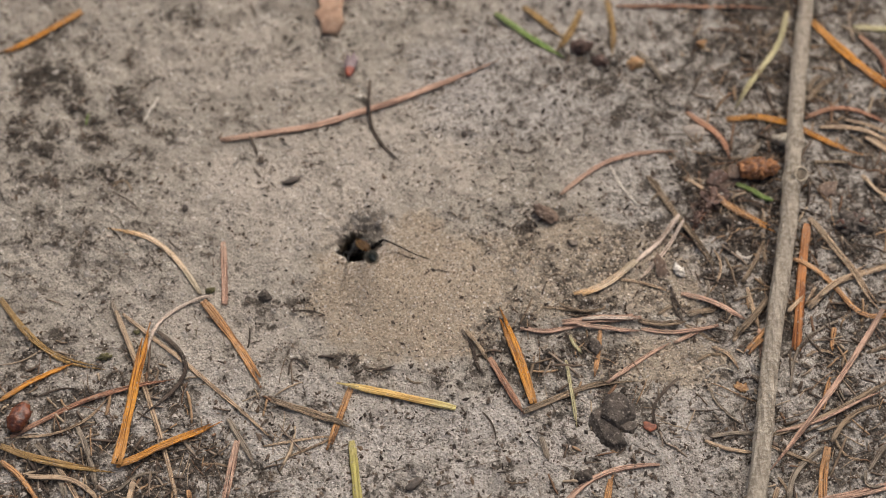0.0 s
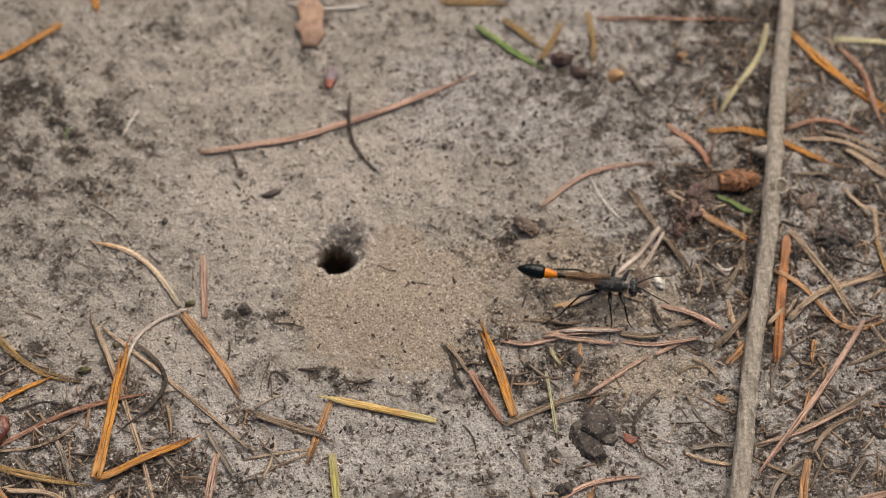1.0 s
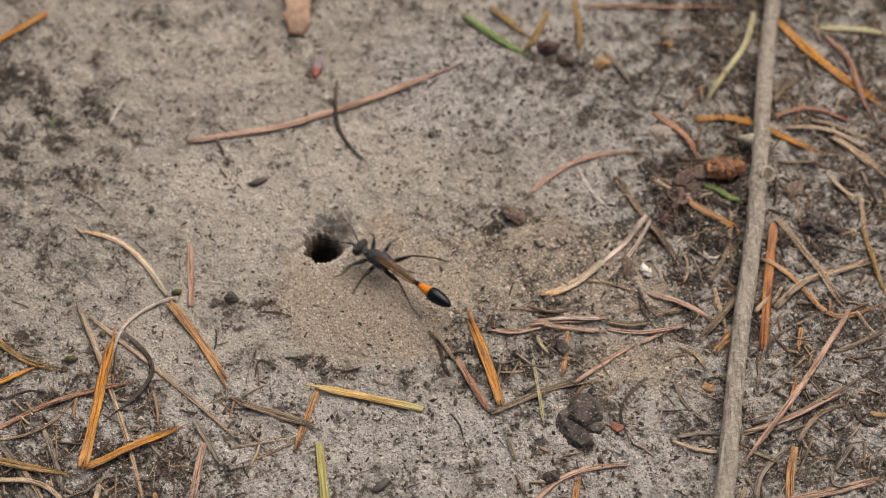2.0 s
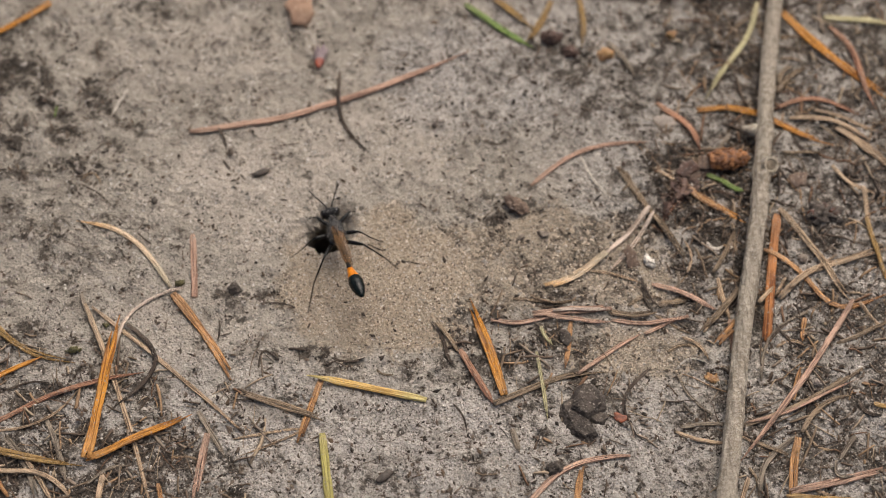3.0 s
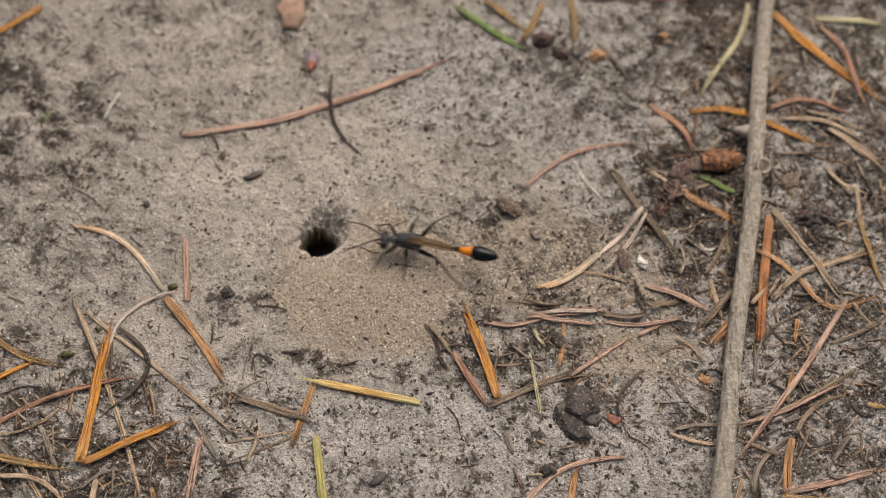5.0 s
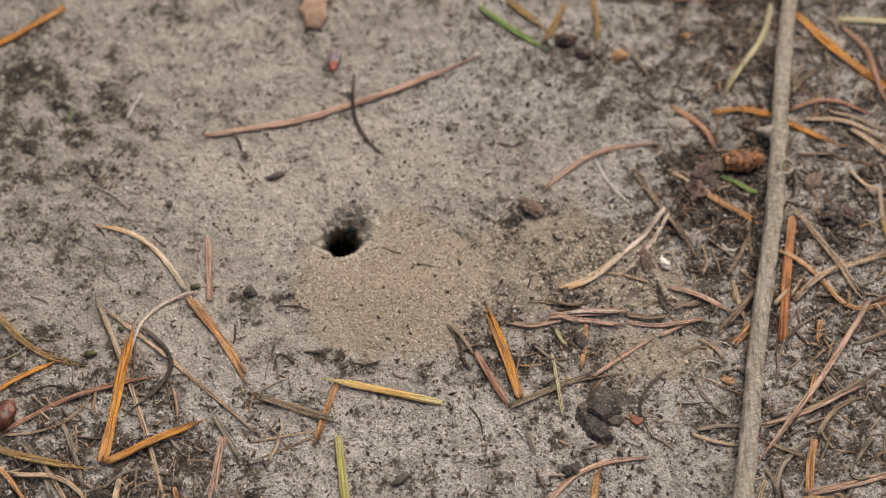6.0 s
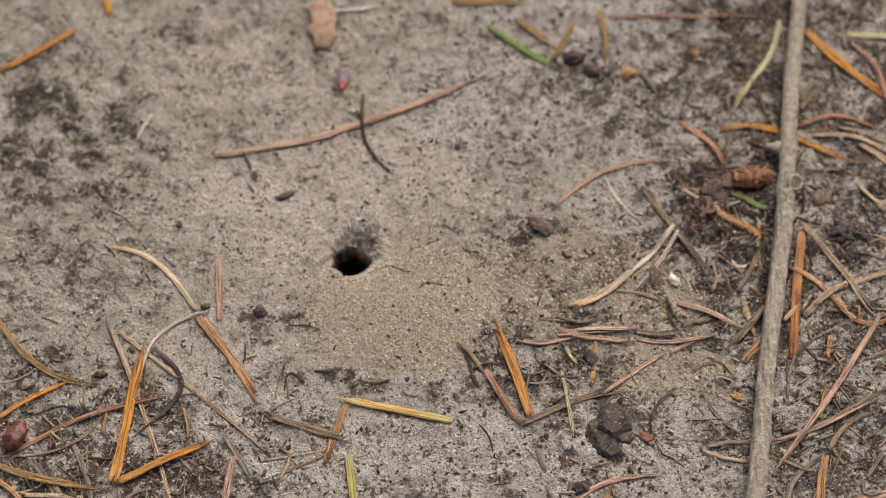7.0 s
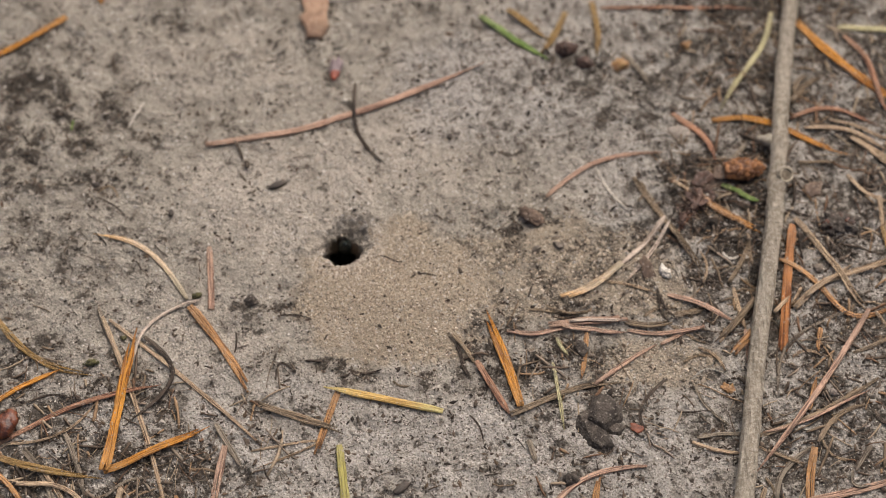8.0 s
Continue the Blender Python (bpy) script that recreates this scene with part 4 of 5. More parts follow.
def needle(colour, x0, y0, x1, y1, width, bend=0.0, sway=0.0, tip=1):
    """A needle from its blunt base to its tip (mm), bowed sideways by bend and sway, draped on the ground and on what lies there."""
    chord = Vector((x1 - x0, y1 - y0))
    aside = Vector((-chord.y, chord.x)).normalized()
    steps = max(10, min(26, int(chord.length / 1.6)))
    flat, heights = [], []
    for i in range(steps + 1):
        s = i / steps
        p = Vector((x0, y0)) + chord * s + aside * (bend * math.sin(math.pi * s) + sway * math.sin(2 * math.pi * s))
        flat.append(p)
        cell = (round(p.x / 0.8), round(p.y / 0.8))
        heights.append(max(ground_z(p.x, p.y), OCCUPIED.get(cell, -9.0)))
    z = heights[:]
    for _ in range(4):
        z = [(z[max(i - 1, 0)] + 2 * z[i] + z[min(i + 1, steps)]) / 4 for i in range(steps + 1)]
        z = [a + 0.55 * max(0.0, h - a) for a, h in zip(z, heights)]
    half = width * 0.47
    path = [Vector((p.x, p.y, h + 0.55 * half)) * MM for p, h in zip(flat, z)]
    for p, h in zip(flat, z):
        for i in (-1, 0, 1):
            for j in (-1, 0, 1):
                cell = (round(p.x / 0.8) + i, round(p.y / 0.8) + j)
                OCCUPIED[cell] = max(OCCUPIED.get(cell, -9.0), h + half * 0.8)
    ragged = random.Random(int(x0 * 100 + y0 * 7 + 5000))
    phase = ragged.uniform(0, 9)
    blunt_end = 0.5 if colour in ("pink", "tan", "brown", "grey", "amber") and ragged.random() < 0.5 else 0.16
    material, label = NEEDLE[colour]
    kind = {"dark": ("root_fibre", "fibre"), "pale": ("grass_fibre", "fibre"), "straw": ("dry_grass", "grass")}.get(colour, ("pine_needle", "pine needle"))

    def strand(wide, aside_mm, short):
        def size(s):
            blunt = 0.66 + 0.34 * soft(s, 0.0, 0.07)
            point = 1.0 if tip == 0 else 1 - (1 - blunt_end) * soft(s, 0.72, 1.01) ** 1.2
            q = Vector((s * chord.length * 0.6, phase, aside_mm))
            return wide * MM * blunt * point * (1 + 0.14 * noise.noise(q) + 0.10 * noise.noise(q * 3))

        def lobes(s, a):
            return 1 - 0.30 * max(0.0, math.sin(a)) ** 8 + 0.06 * math.cos(5 * a + phase)

        line = []
        for i, p in enumerate(path):
            if i / steps > short:
                break
            ahead = (path[min(i + 1, steps)] - path[max(i - 1, 0)]).normalized()
            side = Vector((ahead.y, -ahead.x, 0))
            spread = 1 + 0.5 * noise.noise(Vector((i * 0.3, phase, 1)))
            line.append(p + side * aside_mm * spread * MM + Vector((0, 0, 0.05 * noise.noise(Vector((i * 0.4, phase, aside_mm)))) ) * MM)
        return sweep(line, size, 12, 0.5, None, lobes)

    if width > 1.05 and colour in ("amber", "tan", "pink", "olive", "orange", "brown", "grey", "blush", "faded", "flamed"):
        ob = thing("pine_needle_pair", label.replace("pine needle", "pair of pine needles"), "pine needle", pose(0, 0, 0), "fallen pine needles")
        for sign in (-1, 1):
            part("needle", strand(half * 0.56, sign * half * 0.50, 1.0 if sign > 0 else ragged.uniform(0.86, 1.0)), material, ob)
        return ob
    ob = link(kind[0], strand(half, 0.0, 1.0), material)
    return tagged(ob, label, kind[1], "fallen " + kind[1] + "s")


# fallen needles, grass bits and fibres, lowest first (mm)
needle("orange", -60.9, 57.6, -59.1, 52.6, 1.24, bend=-0.1)
needle("pale", -25.1, 55.3, -9.2, 54.9, 0.82, bend=-1.5)
needle("dark", -9.4, -0.2, -3.4, -0.3, 0.29, bend=-0.4, sway=0.6)
needle("dark", -57.1, 11.8, -52.0, 7.8, 0.29, bend=0.4)
needle("olive", 2.8, 55.3, 16.3, 55.3, 1.24, bend=-0.1)
needle("red", 31.2, 52.2, 60.3, 52.1, 0.82, bend=0.2)
needle("brown", 64.2, 31.1, 67.9, 33.7, 0.60, bend=0.6)
needle("brown", 54.4, 4.2, 54.7, -1.9, 0.67, bend=-0.0)
needle("tan", 63.4, -23.2, 67.1, -23.2, 0.37, bend=0.3)
needle("tan", 52.1, -34.8, 57.0, -38.0, 0.45, bend=0.0)
needle("tan", 64.1, -44.7, 70.1, -47.1, 0.63, bend=0.1)
needle("brown", 41.9, -20.1, 47.9, -19.3, 0.56, bend=1.0)
needle("tan", 44.5, -17.4, 48.7, -21.6, 0.56, bend=0.9)
needle("tan", 48.1, -16.4, 52.7, -11.9, 0.66, bend=0.4)
needle("tan", 58.0, -12.4, 60.9, -8.7, 0.47, bend=-0.0)
needle("grey", 44.3, -3.5, 44.2, -8.4, 0.66, bend=0.5)
needle("brown", 40.4, -13.2, 45.8, -16.2, 0.65, bend=-0.3)
needle("brown", 35.8, -11.6, 41.5, -9.8, 0.66, bend=0.8)
needle("dark", 38.4, -6.8, 40.4, -13.2, 0.47, bend=-0.7)
needle("brown", 43.8, 12.1, 46.1, 7.3, 0.58, bend=0.5)
needle("red", 46.3, 9.8, 42.1, 4.2, 0.68, bend=-0.3)
needle("dark", 46.7, 4.8, 53.4, 3.6, 0.48, bend=-1.2)
needle("pale", 49.8, 0.9, 52.7, 0.6, 0.57, bend=-1.1)
needle("pale", 52.8, -1.1, 54.2, -0.2, 0.57, bend=0.4)
needle("dark", 66.2, 23.1, 70.1, 17.3, 0.69, bend=-1.0)
needle("brown", 53.7, -40.8, 55.0, -45.6, 0.54, bend=0.6)
needle("grey", 49.7, -45.6, 52.9, -40.8, 0.63, bend=0.5)
needle("brown", 63.3, -33.8, 68.4, -37.8, 0.54, bend=-1.4)
needle("dark", -13.3, -21.6, -7.8, -21.6, 0.46, bend=-0.5)
needle("dark", -25.3, -11.6, -19.6, -11.9, 0.38, bend=0.7)
needle("dark", 11.9, 20.8, 16.3, 21.4, 0.39, bend=-1.1)
needle("dark", 8.0, -21.6, 8.8, -26.8, 0.37, bend=1.0)
needle("dark", 6.5, -29.8, 8.7, -34.8, 0.36, bend=0.6)
needle("brown", -5.9, -23.7, -3.1, -24.5, 0.46, bend=-0.8)
needle("grey", -58.9, -32.8, -54.8, -44.1, 1.00, bend=0.4)
needle("grey", -65.2, -35.8, -59.0, -47.5, 1.10, bend=1.0)
needle("tan", -62.2, -38.8, -56.4, -47.5, 0.80, bend=0.1)
needle("tan", -68.7, -41.4, -52.8, -47.8, 0.90, bend=2.6, sway=-0.4)
needle("olive", -70.8, -36.5, -51.9, -40.8, 1.20, bend=-0.9)
needle("grey", -55.2, -9.8, -50.1, -20.3, 0.90, bend=-0.5)
needle("tan", -54.3, -11.9, -41.1, -48.0, 0.90, bend=0.7)
needle("tan", -53.1, -12.6, -27.9, -34.5, 0.80, bend=0.5)
needle("dark", -47.1, -15.7, -48.0, -30.8, 0.90, bend=5.4, sway=0.5)
needle("dark", -71.6, -29.3, -56.6, -27.7, 0.40, bend=1.7, sway=-0.8)
needle("tan", -70.3, -35.0, -53.8, -26.9, 0.50, bend=-3.0, sway=0.3)
needle("red", -69.3, -35.0, -43.7, -24.6, 0.90, bend=1.8)
needle("olive", -73.9, -9.4, -54.9, -22.6, 1.10, bend=-3.0, sway=0.2)
needle("orange", -71.9, -28.3, -60.5, -21.7, 1.00, bend=0.5)
needle("grey", -34.6, -31.5, -29.8, -39.5, 1.00, bend=0.0)
needle("grey", -51.5, -43.9, -44.4, -41.0, 0.60, bend=1.1)
needle("tan", -48.0, -37.8, -38.7, -35.0, 0.50, bend=0.5)
needle("tan", -47.0, -44.3, -43.4, -42.8, 0.40, bend=0.3)
needle("tan", -49.1, -42.6, -49.4, -48.0, 1.00, bend=-0.2)
needle("amber", -40.2, -44.1, -39.3, -48.0, 0.80, bend=0.0)
needle("tan", -28.7, -36.1, -27.7, -39.3, 0.50, bend=10.6)
needle("pink", -32.8, -35.5, -34.4, -47.8, 1.20, bend=-0.2)
needle("faded", -40.5, -8.4, -57.1, 4.1, 1.00, bend=-3.0, sway=0.2)
needle("amber", -40.0, -9.8, -29.2, -25.6, 1.50, bend=0.5)
needle("salmon", -37.3, 1.5, -36.4, -10.3, 1.20, bend=0.1, tip=0)
needle("blush", -38.4, -8.7, -49.1, -23.2, 0.60, bend=-3.8, sway=-0.2)
needle("orange", -52.0, -39.9, -35.6, -31.9, 1.30, bend=-0.2)
needle("orange", -51.9, -39.9, -48.7, -14.1, 1.80, bend=-0.1)
needle("amber", -14.9, -25.6, -18.2, -37.0, 1.20, bend=-0.1)
needle("brown", -27.8, -28.0, -13.6, -33.0, 1.20, bend=-0.0)
needle("yellow", 2.2, -29.3, -17.3, -24.9, 1.40, bend=-0.1)
needle("lime", -14.5, -35.3, -12.9, -48.0, 1.50, bend=-0.0, tip=0)
needle("salmon", -39.0, 22.2, 9.7, 39.1, 1.30, bend=-2.3, sway=-0.4)
needle("dark", -13.1, 35.2, -7.7, 18.6, 0.70, bend=-2.6, sway=0.2)
needle("pale", -50.4, 31.4, -52.9, 25.8, 0.60, bend=-0.2)
needle("orange", -65.6, 49.8, -80.2, 39.8, 1.30, bend=0.5)
needle("dark", 3.1, -15.0, 6.8, -23.4, 0.70, bend=0.3, sway=0.3)
needle("brown", 3.9, -15.4, 7.7, -20.9, 0.80, bend=0.3)
needle("red", 7.7, -20.2, 13.3, -30.3, 1.20, bend=0.0)
needle("grey", 16.0, -34.3, 17.1, -38.5, 1.00, bend=0.0)
needle("brown", 13.1, -30.1, 32.2, -23.7, 1.10, bend=1.4, sway=-0.2)
needle("straw", 20.3, -20.2, 21.8, -32.5, 0.70, bend=0.1)
needle("orange", 14.8, -28.7, 9.1, -11.0, 1.60, bend=-0.5)
needle("amber", 26.1, -14.8, 24.9, -23.3, 0.90, bend=0.1)
needle("pink", 27.0, -24.4, 37.8, -16.7, 0.80, bend=0.3)
needle("pink", 38.3, -16.9, 45.8, -13.3, 0.80, bend=0.3)
needle("pink", 32.9, -14.3, 45.8, -13.7, 0.80, bend=-0.8)
needle("brown", 32.6, -12.6, 40.4, -12.7, 1.10, bend=-0.8)
needle("pink", 12.8, -14.8, 25.4, -13.3, 0.90, bend=-0.6, sway=-0.2)
needle("pink", 19.8, -13.6, 33.0, -12.1, 1.30, bend=0.1, tip=0)
needle("blush", 23.1, -13.1, 32.7, -12.7, 0.70, bend=0.2)
needle("pink", 22.1, -14.0, 32.8, -14.8, 0.80, bend=-0.1)
needle("brown", 16.6, -10.5, 26.4, -11.6, 0.60, bend=0.1)
needle("brown", 19.4, -9.9, 27.4, -11.3, 0.50, bend=-0.7)
needle("tan", 29.5, -5.2, 38.1, -7.3, 0.60, bend=0.5)
needle("dark", 38.2, -6.4, 41.2, -12.3, 0.50, bend=-0.5)
needle("brown", 41.0, -11.8, 46.3, -9.8, 1.10, bend=0.2)
needle("pink", 40.0, -7.3, 50.3, -12.3, 1.00, bend=0.6)
needle("brown", 35.4, 15.9, 46.8, -3.6, 1.10, bend=0.1)
needle("blush", 41.1, 6.8, 32.7, -5.6, 0.70, bend=0.5)
needle("blush", 40.4, 7.7, 31.5, -2.7, 1.00, bend=0.5)
needle("faded", 32.5, -1.8, 22.0, -8.5, 1.30, bend=0.8, tip=0)
needle("pale", 28.9, 18.2, 35.4, 8.2, 0.60, bend=-0.9)
needle("salmon", 20.2, 11.5, 40.9, 20.9, 0.90, bend=3.0)
needle("red", 42.8, 29.3, 49.9, 19.4, 1.20, bend=1.3, sway=-0.3)
needle("orange", 49.9, 27.8, 73.6, 20.1, 1.20, bend=1.8, sway=0.9)
needle("grey", 55.2, 22.6, 51.5, 18.3, 0.80, bend=0.3)
needle("green", 50.7, 14.6, 57.0, 10.2, 1.10, bend=0.2)
needle("tan", 42.3, 15.3, 46.2, 12.5, 0.70, bend=0.1)
needle("flamed", 45.8, 13.0, 56.8, 4.6, 1.30, bend=-0.4)
needle("straw", 62.3, 51.3, 51.5, 30.1, 1.10, bend=1.1, sway=0.5)
needle("orange", 66.6, 49.1, 84.2, 29.8, 1.60, bend=-0.9)
needle("straw", 74.0, 47.9, 86.6, 46.4, 1.30, bend=0.2)
needle("red", 74.9, 45.8, 81.3, 27.4, 1.10, bend=1.1, sway=0.7)
needle("amber", -70.5, -39.0, -63.8, -45.9, 1.00, bend=0.4)
needle("olive", 14.3, 51.4, 21.8, 45.1, 1.20, bend=-0.2)
needle("green", 9.2, 49.8, 21.4, 40.4, 1.30, bend=-0.3)
needle("olive", 24.8, 51.2, 20.2, 41.2, 1.20, bend=0.3)
needle("olive", 29.6, 53.7, 30.4, 40.9, 1.20, bend=0.4)
needle("grey", 34.6, 42.2, 39.3, 34.9, 1.00, bend=0.4)
needle("red", 63.6, 27.7, 79.3, 26.0, 0.90, bend=2.9, sway=0.3)
needle("brown", 64.1, 31.3, 70.2, 36.7, 1.10, bend=0.7)
needle("brown", 64.5, 32.8, 67.4, 37.0, 0.80, bend=0.5)
needle("tan", 74.0, 24.0, 83.1, 15.7, 1.50, bend=0.3)
needle("tan", 65.9, 25.6, 79.3, 21.2, 0.90, bend=1.7)
needle("tan", 70.5, 27.4, 82.0, 23.1, 0.70, bend=-0.2)
needle("tan", 72.4, 15.8, 79.4, 10.3, 0.90, bend=-0.8)
needle("tan", 77.4, 11.5, 77.6, 3.2, 0.90, bend=0.1)
needle("brown", 64.3, 18.8, 70.6, 18.3, 0.60, bend=-0.2)
needle("rust", 62.0, 5.8, 58.4, -18.1, 1.70, bend=-0.1, tip=0)
needle("amber", 59.3, -0.7, 79.4, -9.4, 1.00, bend=-4.2, sway=2.0)
needle("tan", 61.1, -10.2, 81.4, 0.7, 1.20, bend=1.5, sway=0.6)
needle("tan", 62.9, -8.3, 71.6, -1.8, 0.70, bend=0.0)
needle("tan", 62.4, 6.9, 73.7, -11.3, 1.10, bend=0.4, sway=0.2)
needle("olive", 77.3, 5.5, 80.0, -8.3, 0.90, bend=-0.1)
needle("grey", 56.9, -25.4, 70.7, -10.4, 0.60, bend=3.9, sway=0.4)
needle("amber", 65.1, -13.9, 64.4, -18.1, 0.90, bend=-0.1)
needle("tan", 74.3, -11.1, 78.1, -16.3, 0.70, bend=-0.1)
needle("brown", 69.9, -18.7, 78.8, -14.7, 0.80, bend=-0.2)
needle("brown", 52.7, -33.8, 73.7, -23.3, 1.00, bend=-1.0)
needle("pink", 53.9, -33.1, 72.5, -25.3, 0.60, bend=-0.8, sway=-0.2)
needle("amber", 61.7, -29.2, 63.5, -23.1, 0.90, bend=0.0)
needle("tan", 42.4, -34.5, 50.9, -36.6, 0.75, bend=-0.6)
needle("grey", 43.2, -33.9, 52.0, -33.5, 0.80, bend=0.6)
needle("grey", 55.1, -44.9, 62.1, -35.1, 1.00, bend=1.6, sway=0.2)
needle("brown", 62.7, -34.8, 71.5, -28.2, 0.90, bend=1.6)
needle("amber", 62.0, -35.8, 60.3, -48.0, 1.30, bend=-0.4)
needle("pink", 59.9, -45.3, 76.8, -40.8, 1.30, bend=0.0)
needle("olive", 59.1, -46.2, 76.0, -47.4, 1.00, bend=0.5)
needle("grey", 71.2, -35.4, 68.3, -39.7, 0.90, bend=-0.1)
needle("grey", 67.8, -39.7, 70.4, -42.4, 0.60, bend=-1.8)
needle("tan", 53.5, -42.7, 51.8, -48.0, 0.90, bend=-0.1)
needle("olive", 74.8, -29.7, 77.9, -30.4, 0.90, bend=0.0)
needle("tan", 51.2, -6.0, 52.7, -14.7, 0.80, bend=-0.1)
needle("pink", 52.5, -14.2, 52.6, -21.5, 0.80, bend=0.1)
needle("brown", 54.7, -8.0, 47.1, -17.1, 1.10, bend=0.3)
needle("amber", 53.8, -14.3, 49.8, -18.3, 0.90, bend=0.1)
needle("amber", 54.3, -15.8, 50.5, -18.9, 0.60, bend=-0.3)
needle("tan", 57.5, -11.3, 60.3, -8.1, 0.80, bend=0.0)
needle("tan", 62.6, -6.1, 60.4, -9.9, 0.60, bend=0.1)
needle("pale", 43.2, -23.1, 48.7, -22.4, 0.40, bend=1.6)
needle("grey", 43.3, -23.9, 48.5, -31.5, 0.55, bend=-0.9)
needle("dark", 39.1, -22.9, 36.1, -35.5, 0.60, bend=-3.2, sway=0.2)
needle("pink", 17.8, -48.0, 34.8, -39.1, 1.00, bend=2.8)
needle("amber", 25.9, -48.0, 27.0, -41.0, 1.10, bend=0.1)
needle("dark", -25.2, -23.2, -22.0, -22.1, 0.40, bend=2.6)
needle("dark", -2.7, -3.6, 1.5, -4.3, 0.30, bend=0.1)
needle("brown", 50.4, -5.1, 54.3, 2.6, 0.80, bend=-0.4)
needle("tan", 46.1, -5.1, 45.8, 1.3, 0.50, bend=-1.0)
needle("brown", 54.5, -36.3, 60.2, -38.7, 0.70, bend=0.0)
needle("brown", 35.9, 11.0, 35.2, 15.6, 0.50, bend=-1.8)
needle("tan", 60.1, -18.9, 64.7, -19.1, 0.60, bend=1.2)
needle("pink", 73.3, -10.8, 52.0, -40.4, 1.00, bend=0.7)
needle("green", -62.6, 28.0, -62.8, 25.5, 0.50, bend=-0.0)
needle("dark", -33.9, 22.7, -32.3, 18.5, 0.50, bend=0.2)
needle("dark", -31.8, 18.5, -31.7, 17.1, 0.90, bend=0.2)
needle("straw", 21.1, -15.6, 23.0, -19.0, 0.70, bend=-0.3)
needle("brown", -53.5, 11.6, -57.4, 12.2, 0.40, bend=-2.1)
needle("dark", 72.5, -29.2, 75.9, -31.7, 0.80, bend=-0.9)


# ---- the sand wasp: x ahead, z up from the middle of its thorax (mm) ----
WM = 1.09 * MM
VEIN = plain_material("brown_vein", (0.075, 0.035, 0.014), (0.04, 0.018, 0.008), 3000, 0.4)
SILVER = plain_material("silver_hair", (0.50, 0.475, 0.43), (0.18, 0.17, 0.155), 2500, 0.3)


def spindle(x0, x1, radius, sides=18, flat=1.0, rings=20, lift=None, lobes=None):
    """A body segment along x from x0 to x1; radius(s) in mm."""
    path = [Vector((x0 + (x1 - x0) * i / rings, 0, lift(i / rings) if lift else 0.0)) * WM for i in range(rings + 1)]
    return sweep(path, lambda s: max(0.02, radius(s)) * WM, sides, flat, None, lobes)


def dome(s, a=0.5, b=0.5):
    return max(0.0, s) ** a * max(0.0, 1 - s) ** b * 2 ** (a + b)


def tube(points, thick, thin, sides=7):
    """A limb through the points (mm), bent smoothly."""
    pts = [Vector(p) for p in points]
    path = []
    for i in range(len(pts) - 1):
        for k in range(6):
            path.append(pts[i].lerp(pts[i + 1], k / 6))
    path.append(pts[-1])
    for _ in range(2):
        path = [path[0]] + [(a + 2 * b + c) / 4 for a, b, c in zip(path, path[1:], path[2:])] + [path[-1]]
    return sweep([p * WM for p in path], lambda s: (thick + (thin - thick) * s) * WM, sides)


HIPS = {"fore": (1.55, 0.55, -0.75), "mid": (0.1, 0.75, -0.95), "hind": (-1.5, 0.75, -0.80)}
KNEES = {"fore": (1.6, 2.1, 0.5), "mid": (-0.5, 2.7, 0.75), "hind": (-2.1, 2.9, 1.3)}
SHINS = {"fore": (2.9, 3.3, -1.9), "mid": (-0.3, 4.4, -1.7), "hind": (-4.0, 6.0, -1.1)}
TOES = {"fore": (4.1, 3.6, -3.0), "mid": (-1.0, 6.7, -2.8), "hind": (-7.0, 9.0, -2.95)}


def wasp_leg(ob, which, side):
    flip = Vector((1, side, 1))
    hip, knee, shin, toe = (Vector(d[which]) * flip for d in (HIPS, KNEES, SHINS, TOES))
    thigh = sweep([knee * (i / 10) * WM for i in range(11)], lambda s: (0.15 + 0.19 * dome(min(1, s), 0.4, 0.8)) * WM, 9)
    leg = part("leg", thigh, CUTICLE, ob)
    leg.matrix_basis = pose(*(hip * WM))
    part("shin", tube((knee, knee.lerp(shin, 0.5) + Vector((0, 0, 0.12)), shin), 0.15, 0.11), CUTICLE, leg)
    part("foot", tube((shin, shin.lerp(toe, 0.5) + Vector((0, 0, -0.15)), toe + Vector((0, 0, 0.1)), toe + Vector((0.2, 0.1 * side, 0))), 0.10, 0.06, 6), CUTICLE, leg)
    return leg, hip


def wasp_wing(ob, side):
    """A folded wing: a long thin blade along the back, with its veins."""
    bm = bmesh.new()
    bmesh.ops.create_grid(bm, x_segments=24, y_segments=6, size=1)
    for v in bm.verts:
        u, w = v.co.x * 0.5 + 0.5, v.co.y
        wide = 0.28 + 0.92 * math.sin(math.pi * min(1.0, 0.05 + 0.9 * u)) ** 0.7 * (0.55 + 0.45 * u)
        v.co = Vector((-0.1 - 7.3 * u, side * (0.48 - 0.36 * u + w * wide * 0.60), 1.32 + 0.12 * side - 0.75 * u - 0.22 * w * side * side + 0.10 * math.sin(5 * u))) * WM
    solid(bm, 0.03)
    wing = part("wing", bm, WING, ob, "folded amber brown wing")
    for k, (a, b) in enumerate(((-0.9, -0.8), (-0.2, 0.0), (0.55, 0.7))):
        pts = [(-0.1 - 7.3 * u, side * (0.48 - 0.36 * u + (a + (b - a) * u) * 0.60 * (0.28 + 0.92 * math.sin(math.pi * (0.05 + 0.9 * u)) ** 0.7 * (0.55 + 0.45 * u))), 1.34 + 0.12 * side - 0.75 * u - 0.22 * (a + (b - a) * u) + 0.10 * math.sin(5 * u)) for u in (0.0, 0.3, 0.6, 0.92)]
        part("vein", tube(pts, 0.045, 0.025, 5), VEIN, wing)
    return wing


